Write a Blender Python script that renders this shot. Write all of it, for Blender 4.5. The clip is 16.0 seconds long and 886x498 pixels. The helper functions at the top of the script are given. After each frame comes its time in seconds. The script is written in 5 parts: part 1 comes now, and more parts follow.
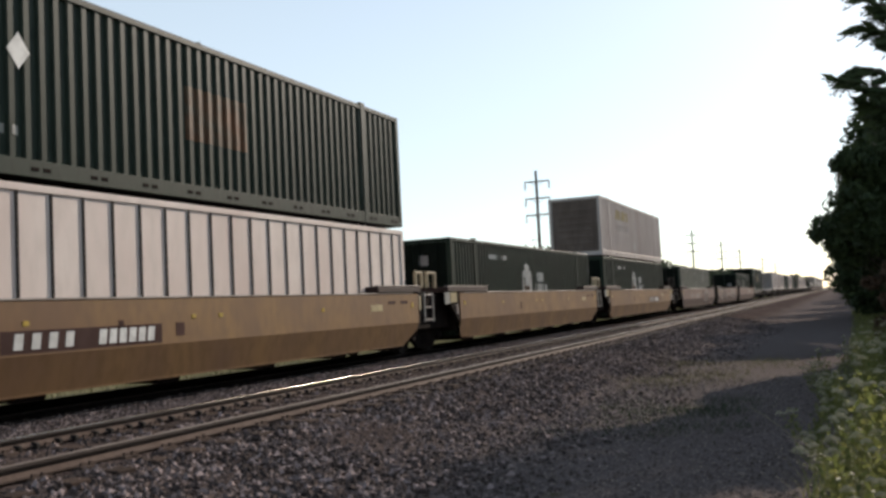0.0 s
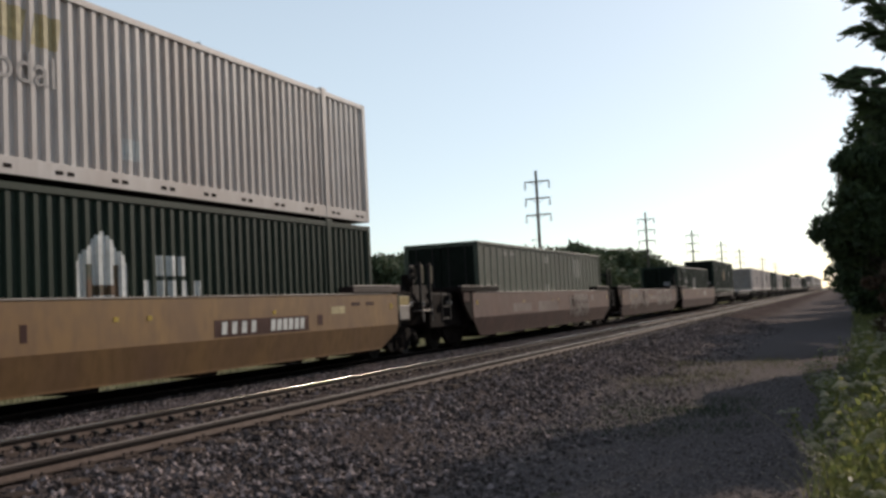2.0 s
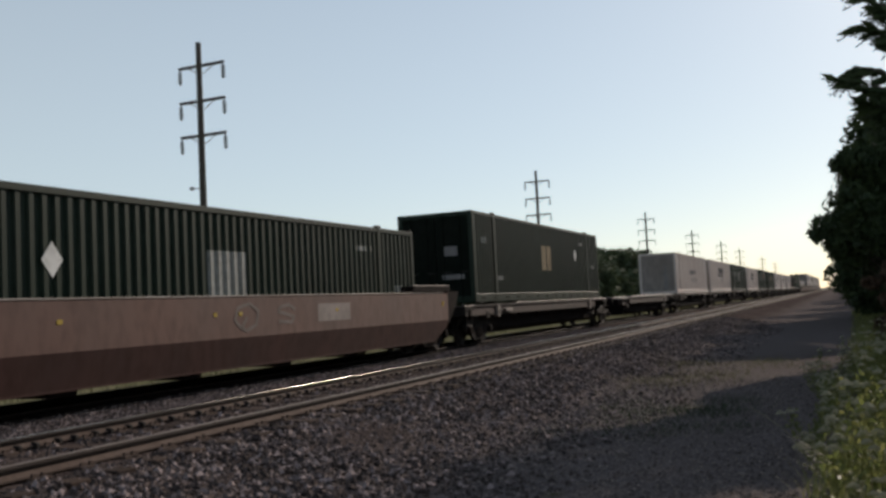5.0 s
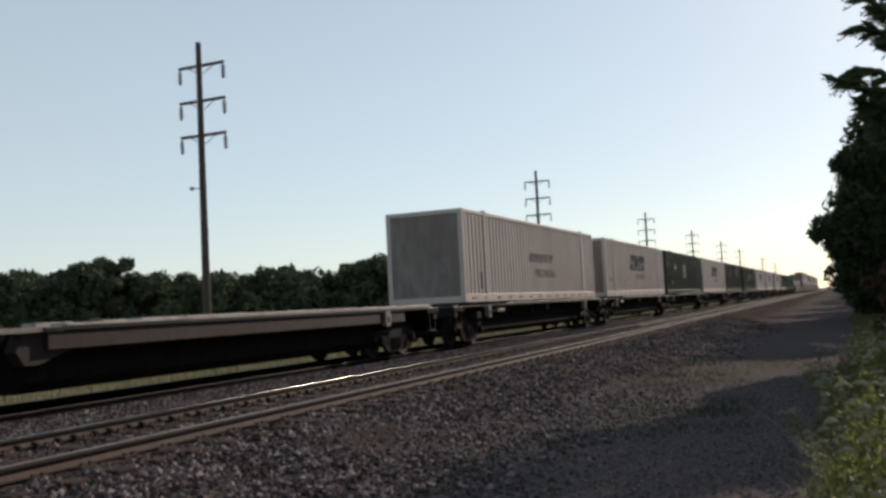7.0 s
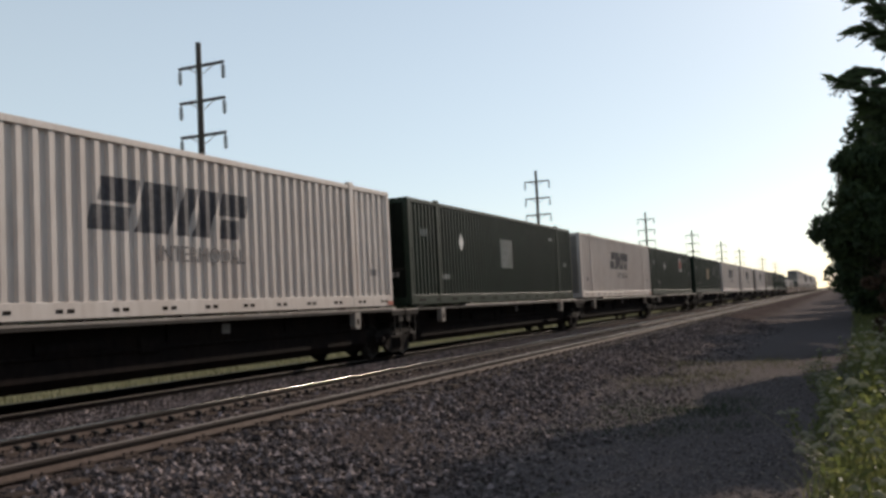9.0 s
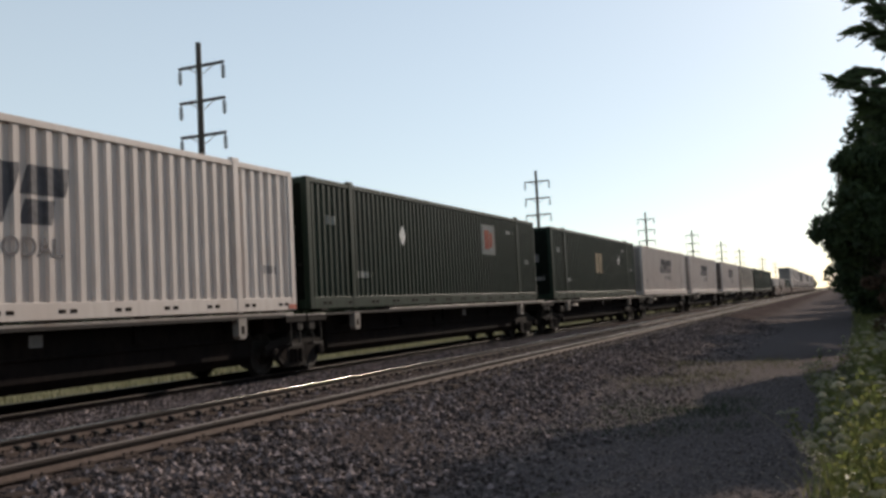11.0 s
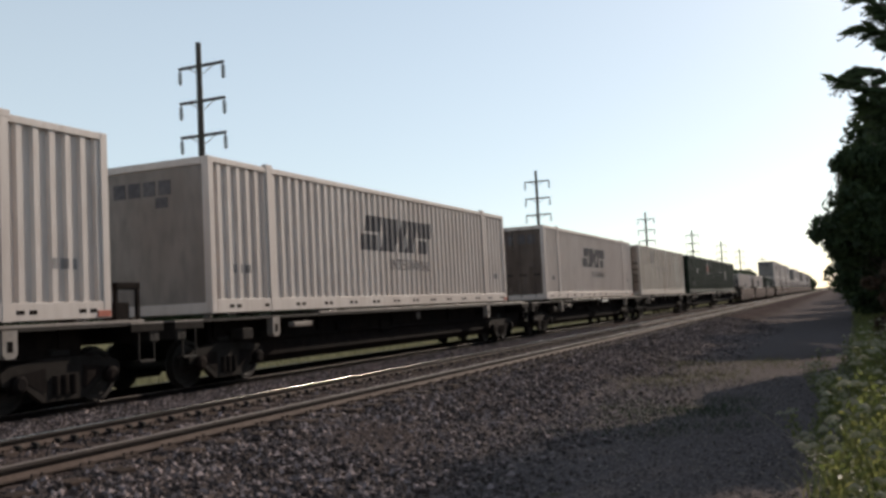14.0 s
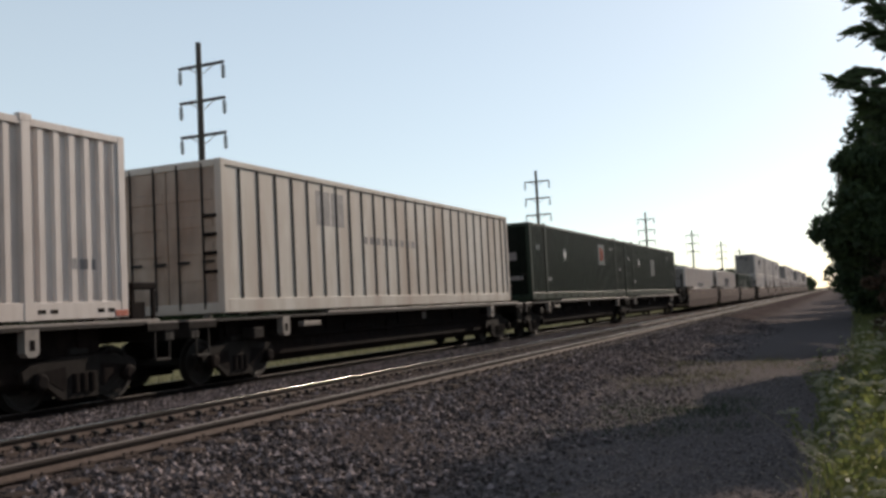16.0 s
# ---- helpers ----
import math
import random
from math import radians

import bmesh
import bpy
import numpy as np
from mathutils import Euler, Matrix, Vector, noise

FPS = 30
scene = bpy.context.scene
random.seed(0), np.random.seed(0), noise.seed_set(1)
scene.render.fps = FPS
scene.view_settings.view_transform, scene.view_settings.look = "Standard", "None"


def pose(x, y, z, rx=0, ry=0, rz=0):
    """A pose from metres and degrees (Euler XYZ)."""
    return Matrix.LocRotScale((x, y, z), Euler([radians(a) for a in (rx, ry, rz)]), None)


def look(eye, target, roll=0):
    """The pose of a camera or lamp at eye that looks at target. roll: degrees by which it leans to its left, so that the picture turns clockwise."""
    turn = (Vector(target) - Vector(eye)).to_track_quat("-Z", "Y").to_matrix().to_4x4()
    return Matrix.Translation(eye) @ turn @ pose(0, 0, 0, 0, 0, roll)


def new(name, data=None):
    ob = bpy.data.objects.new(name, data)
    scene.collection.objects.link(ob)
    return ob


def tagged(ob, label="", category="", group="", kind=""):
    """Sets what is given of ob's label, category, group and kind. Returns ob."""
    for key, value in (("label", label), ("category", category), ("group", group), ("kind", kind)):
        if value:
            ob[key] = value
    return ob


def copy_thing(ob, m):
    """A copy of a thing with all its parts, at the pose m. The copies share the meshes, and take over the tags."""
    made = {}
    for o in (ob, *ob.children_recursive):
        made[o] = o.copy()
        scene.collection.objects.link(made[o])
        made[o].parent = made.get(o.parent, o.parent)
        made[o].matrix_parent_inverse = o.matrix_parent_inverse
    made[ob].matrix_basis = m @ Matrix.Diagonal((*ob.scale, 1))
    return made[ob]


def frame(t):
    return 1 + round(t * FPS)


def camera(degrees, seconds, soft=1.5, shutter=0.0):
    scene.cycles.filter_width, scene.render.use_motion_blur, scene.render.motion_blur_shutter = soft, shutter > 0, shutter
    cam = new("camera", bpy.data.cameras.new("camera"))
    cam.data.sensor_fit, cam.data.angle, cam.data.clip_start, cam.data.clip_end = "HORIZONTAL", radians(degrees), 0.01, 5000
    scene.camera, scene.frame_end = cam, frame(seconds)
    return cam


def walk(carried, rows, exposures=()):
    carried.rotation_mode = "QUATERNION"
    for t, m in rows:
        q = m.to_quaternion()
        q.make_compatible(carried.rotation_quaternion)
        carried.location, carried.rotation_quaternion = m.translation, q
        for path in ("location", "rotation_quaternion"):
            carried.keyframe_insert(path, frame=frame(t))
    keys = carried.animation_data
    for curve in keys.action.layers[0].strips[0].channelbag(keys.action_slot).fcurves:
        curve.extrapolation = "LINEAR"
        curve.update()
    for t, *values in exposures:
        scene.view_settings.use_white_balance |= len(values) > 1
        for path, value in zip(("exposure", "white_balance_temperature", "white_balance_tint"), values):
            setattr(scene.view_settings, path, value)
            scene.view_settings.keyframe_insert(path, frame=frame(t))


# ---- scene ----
EYE = (0.0, 0.0, 0.967)
cam = camera(51.3, 16.0, soft=3.1)
VIEW = look(EYE, (EYE[0] - 0.39192116, EYE[1] + 0.9179139, EYE[2] + 0.06190213), -2.875)
walk(cam, [(0.0, VIEW), (16.0, VIEW)], [(t, stops, 6900, 13) for t, stops in ((0.0, 0.10), (0.5, -0.08), (1.5, -0.10), (2.0, -0.12), (2.6, -0.33), (3.5, -0.40), (5.0, -0.42), (7.0, -0.34), (8.5, -0.25), (10.5, -0.20), (12.5, -0.17), (16.0, -0.15))])

# ---- light: a low sun ahead and to the side of the line, clear hazy sky ----
SUN_AZ, SUN_EL = 16.0, 26.5
world = bpy.data.worlds.new("sky")
scene.world = world
world.use_nodes = True
wn = world.node_tree.nodes
sky = wn.new("ShaderNodeTexSky")
sky.sky_type = "NISHITA"
sky.sun_disc = False
sky.sun_elevation, sky.sun_rotation = radians(SUN_EL), radians(SUN_AZ)
sky.air_density, sky.dust_density, sky.ozone_density = 0.9, 0.45, 2.2
wn["Background"].inputs["Strength"].default_value = 0.15
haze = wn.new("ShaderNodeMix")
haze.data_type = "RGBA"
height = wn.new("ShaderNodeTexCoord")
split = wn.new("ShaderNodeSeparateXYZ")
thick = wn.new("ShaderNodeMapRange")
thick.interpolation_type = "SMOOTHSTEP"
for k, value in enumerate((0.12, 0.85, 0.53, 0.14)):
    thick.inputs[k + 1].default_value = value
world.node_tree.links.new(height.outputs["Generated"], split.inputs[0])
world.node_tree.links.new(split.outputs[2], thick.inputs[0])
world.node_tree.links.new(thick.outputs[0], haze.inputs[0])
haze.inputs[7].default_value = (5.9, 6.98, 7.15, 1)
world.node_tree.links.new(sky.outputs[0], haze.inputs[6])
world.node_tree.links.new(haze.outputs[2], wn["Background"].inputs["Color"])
sun = new("sun", bpy.data.lights.new("sun", "SUN"))
sun.data.energy, sun.data.angle, sun.data.color = 5.0, radians(0.6), (1.0, 0.90, 0.79)
a, e = radians(SUN_AZ), radians(SUN_EL)
sun.matrix_world = look((0, 0, 0), (-math.sin(a) * math.cos(e), -math.cos(a) * math.cos(e), -math.sin(e)))
sun.location = (20, 43, 16)


# ---- materials ----
def material(name, base, rough=0.6, metal=0.0, second=None, grain=8.0, patches=0.7, streak=1.0, mix=0.5, bump=0.15, spec=0.4, per_piece=0.0, fine=None, vary=0.13):
    """Two scales of colour variation, a fine relief and uneven gloss."""
    m = bpy.data.materials.new(name)
    m.use_nodes = True
    t = m.node_tree
    b = t.nodes["Principled BSDF"]
    co = t.nodes.new("ShaderNodeTexCoord")
    mp = t.nodes.new("ShaderNodeMapping")
    mp.inputs["Scale"].default_value = (1, 1, streak)
    t.links.new(co.outputs["Object"], mp.inputs[0])

    def noise_node(scale, detail, vec):
        n = t.nodes.new("ShaderNodeTexNoise")
        n.inputs["Scale"].default_value, n.inputs["Detail"].default_value = scale, detail
        t.links.new(vec, n.inputs["Vector"])
        return n

    big, small = noise_node(patches, 5, mp.outputs[0]), noise_node(grain, 4, mp.outputs[0])
    second = second or tuple(c * 0.55 for c in base)

    def blend(fac, lo, hi, c1, c2):
        r = t.nodes.new("ShaderNodeMapRange")
        r.inputs[1].default_value, r.inputs[2].default_value = lo, hi
        t.links.new(fac, r.inputs[0])
        x = t.nodes.new("ShaderNodeMix")
        x.data_type = "RGBA"
        t.links.new(r.outputs[0], x.inputs[0])
        for k, c in ((6, c1), (7, c2)):
            if isinstance(c, tuple):
                x.inputs[k].default_value = (*c, 1)
            else:
                t.links.new(c, x.inputs[k])
        return x.outputs[2]

    lo = 0.5 + 0.25 * (0.5 - mix)
    col = blend(big.outputs[0], lo - 0.12, lo + 0.22, base, second)
    dark = tuple(c * 0.6 for c in base) if fine is None else fine
    col = blend(small.outputs[0], 0.42, 0.85, col, dark)
    if per_piece:
        info = t.nodes.new("ShaderNodeObjectInfo")
        hsv = t.nodes.new("ShaderNodeHueSaturation")
        rr = t.nodes.new("ShaderNodeMapRange")
        rr.inputs[3].default_value, rr.inputs[4].default_value = 1 - per_piece, 1 + per_piece
        t.links.new(info.outputs["Random"], rr.inputs[0])
        t.links.new(rr.outputs[0], hsv.inputs["Value"])
        t.links.new(col, hsv.inputs["Color"])
        col = hsv.outputs[0]
    t.links.new(col, b.inputs["Base Color"])
    b.inputs["Metallic"].default_value = metal
    b.inputs["Specular IOR Level"].default_value = spec
    rg = t.nodes.new("ShaderNodeMapRange")
    rg.inputs[3].default_value, rg.inputs[4].default_value = max(rough - vary, 0.05), min(rough + vary, 1)
    t.links.new(small.outputs[0], rg.inputs[0])
    t.links.new(rg.outputs[0], b.inputs["Roughness"])
    if bump:
        bp = t.nodes.new("ShaderNodeBump")
        bp.inputs["Strength"].default_value, bp.inputs["Distance"].default_value = bump, 0.02
        t.links.new(small.outputs[0], bp.inputs["Height"])
        t.links.new(bp.outputs[0], b.inputs["Normal"])
    return m


def island_material(name, c1, c2, c3, rough=0.85, thin=0.0, spec=0.3):
    """For joined small pieces: each island takes its own tone."""
    m = bpy.data.materials.new(name)
    m.use_nodes = True
    t = m.node_tree
    b = t.nodes["Principled BSDF"]
    g = t.nodes.new("ShaderNodeNewGeometry")
    r = t.nodes.new("ShaderNodeValToRGB")
    r.color_ramp.elements[0].color, r.color_ramp.elements[1].color = (*c1, 1), (*c3, 1)
    r.color_ramp.elements.new(0.5).color = (*c2, 1)
    t.links.new(g.outputs["Random Per Island"], r.inputs[0])
    t.links.new(r.outputs[0], b.inputs["Base Color"])
    b.inputs["Roughness"].default_value, b.inputs["Specular IOR Level"].default_value = rough, spec
    if thin:
        tr = t.nodes.new("ShaderNodeBsdfTranslucent")
        t.links.new(r.outputs[0], tr.inputs[0])
        mx = t.nodes.new("ShaderNodeMixShader")
        mx.inputs[0].default_value = thin
        t.links.new(b.outputs[0], mx.inputs[1])
        t.links.new(tr.outputs[0], mx.inputs[2])
        t.links.new(mx.outputs[0], t.nodes["Material Output"].inputs[0])
    return m


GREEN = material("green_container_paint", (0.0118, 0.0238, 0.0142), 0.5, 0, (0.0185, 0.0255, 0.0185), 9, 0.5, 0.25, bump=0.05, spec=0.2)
# Container green darkened for door ends: their shade is in the colour.
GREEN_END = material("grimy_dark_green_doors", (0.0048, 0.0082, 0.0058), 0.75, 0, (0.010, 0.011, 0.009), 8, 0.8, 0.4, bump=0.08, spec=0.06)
GREEN_OLIVE = material("olive_container_paint", (0.032, 0.044, 0.027), 0.6, 0, (0.0195, 0.027, 0.0179), 9, 0.6, 0.2, bump=0.05)
WHITE = material("white_container_paint", (0.555, 0.488, 0.448), 0.55, 0, (0.450, 0.372, 0.330), 7, 0.6, 0.2, mix=0.45, bump=0.05, fine=(0.430, 0.360, 0.322))
PINKWHITE = material("pinkish_white_paint", (0.62, 0.545, 0.50), 0.6, 0, (0.52, 0.41, 0.37), 5, 0.6, 0.4, mix=0.5, bump=0.06, fine=(0.50, 0.43, 0.39))
WHITE_WORN = material("worn_white_paint", (0.475, 0.438, 0.397), 0.6, 0, (0.287, 0.212, 0.164), 5, 0.7, 0.25, mix=0.5, bump=0.08, fine=(0.361, 0.311, 0.260))
GREY = material("grey_container_paint", (0.455, 0.412, 0.390), 0.55, 0, (0.345, 0.280, 0.248), 6, 0.6, 0.2, bump=0.05, fine=(0.360, 0.312, 0.288))
YELLOW = material("yellow_car_paint", (0.205, 0.108, 0.030), 0.6, 0, (0.130, 0.064, 0.026), 5, 0.8, 0.45, mix=0.75, bump=0.06, fine=(0.115, 0.060, 0.026))
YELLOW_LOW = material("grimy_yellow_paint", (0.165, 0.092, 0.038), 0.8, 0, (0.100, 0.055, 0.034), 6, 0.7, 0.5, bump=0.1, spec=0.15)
BROWN = material("brown_car_paint", (0.104, 0.046, 0.033), 0.7, 0, (0.074, 0.040, 0.033), 6, 0.5, 0.5, bump=0.06)
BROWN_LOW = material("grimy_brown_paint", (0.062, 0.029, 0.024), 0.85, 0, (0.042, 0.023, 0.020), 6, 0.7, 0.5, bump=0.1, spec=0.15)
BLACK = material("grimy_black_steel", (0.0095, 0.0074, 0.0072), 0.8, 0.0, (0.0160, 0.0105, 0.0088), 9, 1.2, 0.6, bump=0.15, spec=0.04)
DARKRED = material("dark_red_steel", (0.032, 0.015, 0.012), 0.75, 0.1, (0.018, 0.010, 0.008), 9, 1, 1, bump=0.1)
RUST = material("rusty_steel", (0.010, 0.006, 0.004), 0.8, 0.1, (0.006, 0.004, 0.003), 12, 1.2, 1, bump=0.2)
WHEEL = material("wheel_steel", (0.020, 0.015, 0.013), 0.7, 0.3, None, 12, 2, 1)
BARE = material("bare_steel", (0.390, 0.367, 0.345), 0.5, 0.4, (0.255, 0.225, 0.210), 20, 2, 1, bump=0.03)
DECK = material("worn_deck_edge", (0.255, 0.228, 0.209), 0.6, 0.2, (0.147, 0.114, 0.093), 8, 0.9, 1)
# Blotchy grime, darkened further for the shade on ends facing away from the sun.
GRIME_SHADE_END = material("grimy_end_wall", (0.138, 0.104, 0.086), 0.8, 0, (0.060, 0.041, 0.033), 5, 0.9, 0.35, mix=0.6, bump=0.08)
GRIMEDARK = material("dark_grime", (0.075, 0.052, 0.042), 0.85, 0, (0.13, 0.095, 0.075), 6, 1.5, 0.3, mix=0.6, bump=0.05)
# White boxes' ends, greyed to carry the shade away from the sun.
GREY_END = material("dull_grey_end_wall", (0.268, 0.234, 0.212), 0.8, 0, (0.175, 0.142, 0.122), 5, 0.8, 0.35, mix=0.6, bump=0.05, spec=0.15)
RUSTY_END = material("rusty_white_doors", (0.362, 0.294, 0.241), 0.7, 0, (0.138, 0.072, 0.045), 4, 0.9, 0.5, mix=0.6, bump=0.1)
DARKPOST = material("dark_container_post", (0.030, 0.027, 0.026), 0.7, 0, None, 8, 1, 1, spec=0.1)
OLIVEPOST = material("pale_olive_post", (0.20, 0.22, 0.17), 0.6, 0, None, 8, 1, 1)
INK = material("dark_lettering", (0.060, 0.052, 0.060), 0.6, 0, (0.12, 0.11, 0.11), 10, 1.5, 1, bump=0)
INK_FADED = material("faded_lettering", (0.24, 0.22, 0.215), 0.6, 0, None, 10, 1.5, 1, bump=0)
PAINTWHITE = material("white_marking", (0.62, 0.62, 0.60), 0.6, 0, (0.4, 0.4, 0.38), 8, 1, 1, bump=0)
DIMRED = material("faded_orange_marking", (0.13, 0.048, 0.014), 0.6, 0, (0.02, 0.035, 0.02), 5, 1.5, 1, mix=0.8, bump=0)
RED = material("red_marking", (0.42, 0.10, 0.06), 0.6, 0, None, 8, 1, 1, bump=0)
TAN = material("tan_marking", (0.50, 0.38, 0.24), 0.6, 0, None, 8, 1, 1, bump=0)
GOLD = material("yellow_marking", (0.42, 0.34, 0.18), 0.6, 0, None, 8, 1, 1, bump=0)
FADEDWHITE = material("faded_white_marking", (0.30, 0.30, 0.28), 0.6, 0, (0.2, 0.2, 0.18), 8, 1, 1, bump=0)
SPRAY = material("spray_paint", (0.235, 0.196, 0.178), 0.75, 0, (0.150, 0.118, 0.106), 6, 1.2, 1, bump=0)
SPRAYDARK = material("dark_spray_paint", (0.13, 0.10, 0.09), 0.7, 0, None, 6, 1.2, 1, bump=0)
SPRAYDIM = material("faded_spray_paint", (0.165, 0.125, 0.112), 0.75, 0, (0.115, 0.075, 0.065), 5, 1.0, 1, mix=0.6, bump=0)
SPRAYTAN = material("orange_spray_paint", (0.26, 0.15, 0.07), 0.7, 0, (0.17, 0.10, 0.06), 6, 1.2, 1, bump=0)
REFLECTOR_DIM = material("dull_yellow_paint", (0.30, 0.21, 0.05), 0.6, 0, (0.16, 0.12, 0.05), 6, 1.5, 1, mix=0.7)
REFLECTOR = material("yellow_reflector", (0.48, 0.33, 0.07), 0.3, 0, (0.4, 0.3, 0.08), 30, 3, 1, bump=0)
RAILTOP = material("polished_rail_head", (0.50, 0.44, 0.385), 0.115, 1.0, (0.42, 0.36, 0.31), 30, 3, 1, bump=0, fine=(0.44, 0.40, 0.36), vary=0.02)
PLATE = material("worn_tie_plate", (0.097, 0.071, 0.059), 0.75, 0.1, (0.062, 0.042, 0.034), 20, 3, 1, bump=0.1, spec=0.08)
RAILDULL = material("dull_rail_head", (0.125, 0.100, 0.088), 0.6, 0.2, (0.075, 0.055, 0.048), 30, 3, 1, bump=0.05)
RAILSIDE = material("rusty_rail", (0.028, 0.0176, 0.0138), 0.8, 0.1, (0.0198, 0.0127, 0.0105), 25, 2, 1, bump=0.2)
TIE = material("weathered_tie", (0.049, 0.034, 0.027), 0.9, 0, (0.030, 0.020, 0.0173), 12, 2, 1, bump=0.4, per_piece=0.3, spec=0.08)
POLEWOOD = material("pole_wood", (0.075, 0.062, 0.052), 0.85, 0, (0.05, 0.042, 0.038), 14, 1, 0.2, bump=0.3)
INSULATOR = material("grey_insulator", (0.10, 0.11, 0.12), 0.35, 0, None, 10, 1, 1)
BARK = material("bark", (0.07, 0.055, 0.042), 0.9, 0, (0.045, 0.036, 0.03), 14, 2, 0.3, bump=0.5)
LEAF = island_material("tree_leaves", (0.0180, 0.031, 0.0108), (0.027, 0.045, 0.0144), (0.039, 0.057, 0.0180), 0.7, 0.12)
# Paler and greyer than the near leaves: distance haze is put into the colour.
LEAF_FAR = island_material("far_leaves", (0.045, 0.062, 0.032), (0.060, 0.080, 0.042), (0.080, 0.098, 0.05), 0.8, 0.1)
WEED = island_material("weed_leaves", (0.090, 0.112, 0.034), (0.140, 0.160, 0.048), (0.250, 0.240, 0.085), 0.55, 0.5)
GRASS = island_material("dry_grass", (0.068, 0.074, 0.032), (0.108, 0.104, 0.052), (0.170, 0.150, 0.088), 0.7, 0.3)
CINDER = island_material("cinder_gravel", (0.050, 0.040, 0.036), (0.105, 0.086, 0.080), (0.262, 0.217, 0.190), 0.9, spec=0.1)
DUSTY = material("dusty_truck_steel", (0.021, 0.017, 0.015), 0.85, 0, (0.010, 0.008, 0.007), 10, 1.4, 1, bump=0.15, spec=0.1)
CREAM = material("cream_rail_paint", (0.36, 0.30, 0.19), 0.6, 0, (0.25, 0.19, 0.12), 8, 1.2, 1, bump=0.05)
DRYLEAF = island_material("withered_leaves", (0.045, 0.028, 0.018), (0.085, 0.052, 0.034), (0.15, 0.10, 0.065), 0.8, 0.2)
STRAW = material("dry_straw", (0.22, 0.19, 0.13), 0.7, 0, (0.14, 0.12, 0.08), 30, 3, 1)
BLOOM = island_material("pale_flowers", (0.30, 0.29, 0.19), (0.38, 0.36, 0.24), (0.46, 0.42, 0.30), 0.7, 0.4)
STONE = island_material("ballast_stone", (0.033, 0.027, 0.025), (0.079, 0.062, 0.058), (0.291, 0.233, 0.222), 0.9, spec=0.04)


def ground_material():
    """Ballast between the shoulders, dark cinder path, grass on both sides."""
    m = bpy.data.materials.new("trackside_ground")
    m.use_nodes = True
    t = m.node_tree
    b = t.nodes["Principled BSDF"]
    co = t.nodes.new("ShaderNodeTexCoord")
    sep = t.nodes.new("ShaderNodeSeparateXYZ")
    t.links.new(co.outputs["Object"], sep.inputs[0])

    def noise_node(scale, detail=4):
        n = t.nodes.new("ShaderNodeTexNoise")
        n.inputs["Scale"].default_value, n.inputs["Detail"].default_value = scale, detail
        t.links.new(co.outputs["Object"], n.inputs["Vector"])
        return n

    def ramp(src, lo, hi):
        r = t.nodes.new("ShaderNodeMapRange")
        r.inputs[1].default_value, r.inputs[2].default_value = lo, hi
        t.links.new(src, r.inputs[0])
        return r.outputs[0]

    def mixc(f, c1, c2):
        x = t.nodes.new("ShaderNodeMix")
        x.data_type = "RGBA"
        t.links.new(f, x.inputs[0])
        for k, c in ((6, c1), (7, c2)):
            if isinstance(c, tuple):
                x.inputs[k].default_value = (*c, 1)
            else:
                t.links.new(c, x.inputs[k])
        return x.outputs[2]

    def math_node(op, p, q):
        n = t.nodes.new("ShaderNodeMath")
        n.operation = op
        for k, v in ((0, p), (1, q)):
            if isinstance(v, (int, float)):
                n.inputs[k].default_value = v
            else:
                t.links.new(v, n.inputs[k])
        return n.outputs[0]

    wob, fine, mid = noise_node(0.35, 5), noise_node(22, 5), noise_node(1.4, 5)
    vor = t.nodes.new("ShaderNodeTexVoronoi")
    vor.inputs["Scale"].default_value = 19
    t.links.new(co.outputs["Object"], vor.inputs["Vector"])
    x = math_node("ADD", sep.outputs[0], math_node("MULTIPLY", math_node("SUBTRACT", wob.outputs[0], 0.5), 2.2))
    stones = mixc(ramp(vor.outputs["Distance"], 0.05, 0.6), (0.12, 0.096, 0.088), (0.038, 0.030, 0.028))
    stones = mixc(ramp(mid.outputs[0], 0.4, 0.75), stones, (0.095, 0.074, 0.067))
    cinder = mixc(ramp(fine.outputs[0], 0.4, 0.7), (0.094, 0.080, 0.075), (0.172, 0.145, 0.136))
    cinder = mixc(ramp(mid.outputs[0], 0.66, 0.76), cinder, (0.088, 0.082, 0.045))
    grass = mixc(ramp(mid.outputs[0], 0.35, 0.7), (0.125, 0.118, 0.068), (0.19, 0.17, 0.105))
    grass = mixc(ramp(fine.outputs[0], 0.45, 0.8), grass, (0.09, 0.095, 0.04))
    col = mixc(ramp(x, -15.4, -14.6), grass, stones)
    # Oily bed under the train, with the shade there put into its colour.
    oil_shade = math_node("MULTIPLY", ramp(x, -14.0, -13.2), ramp(x, -11.1, -11.7))
    col = mixc(oil_shade, col, (0.014, 0.012, 0.011))
    col = mixc(ramp(x, -4.6, -3.2), col, cinder)
    # Cinder reaches under the verge; its darker colour stands in for tree shade.
    col = mixc(ramp(x, 2.6, 3.6), col, grass)
    t.links.new(col, b.inputs["Base Color"])
    b.inputs["Roughness"].default_value, b.inputs["Specular IOR Level"].default_value = 0.95, 0.0
    bp = t.nodes.new("ShaderNodeBump")
    bp.inputs["Strength"].default_value, bp.inputs["Distance"].default_value = 0.7, 0.04
    hsum = math_node("ADD", math_node("MULTIPLY", vor.outputs["Distance"], -1.0), fine.outputs[0])
    t.links.new(hsum, bp.inputs["Height"])
    t.links.new(bp.outputs[0], b.inputs["Normal"])
    return m


GROUND = ground_material()


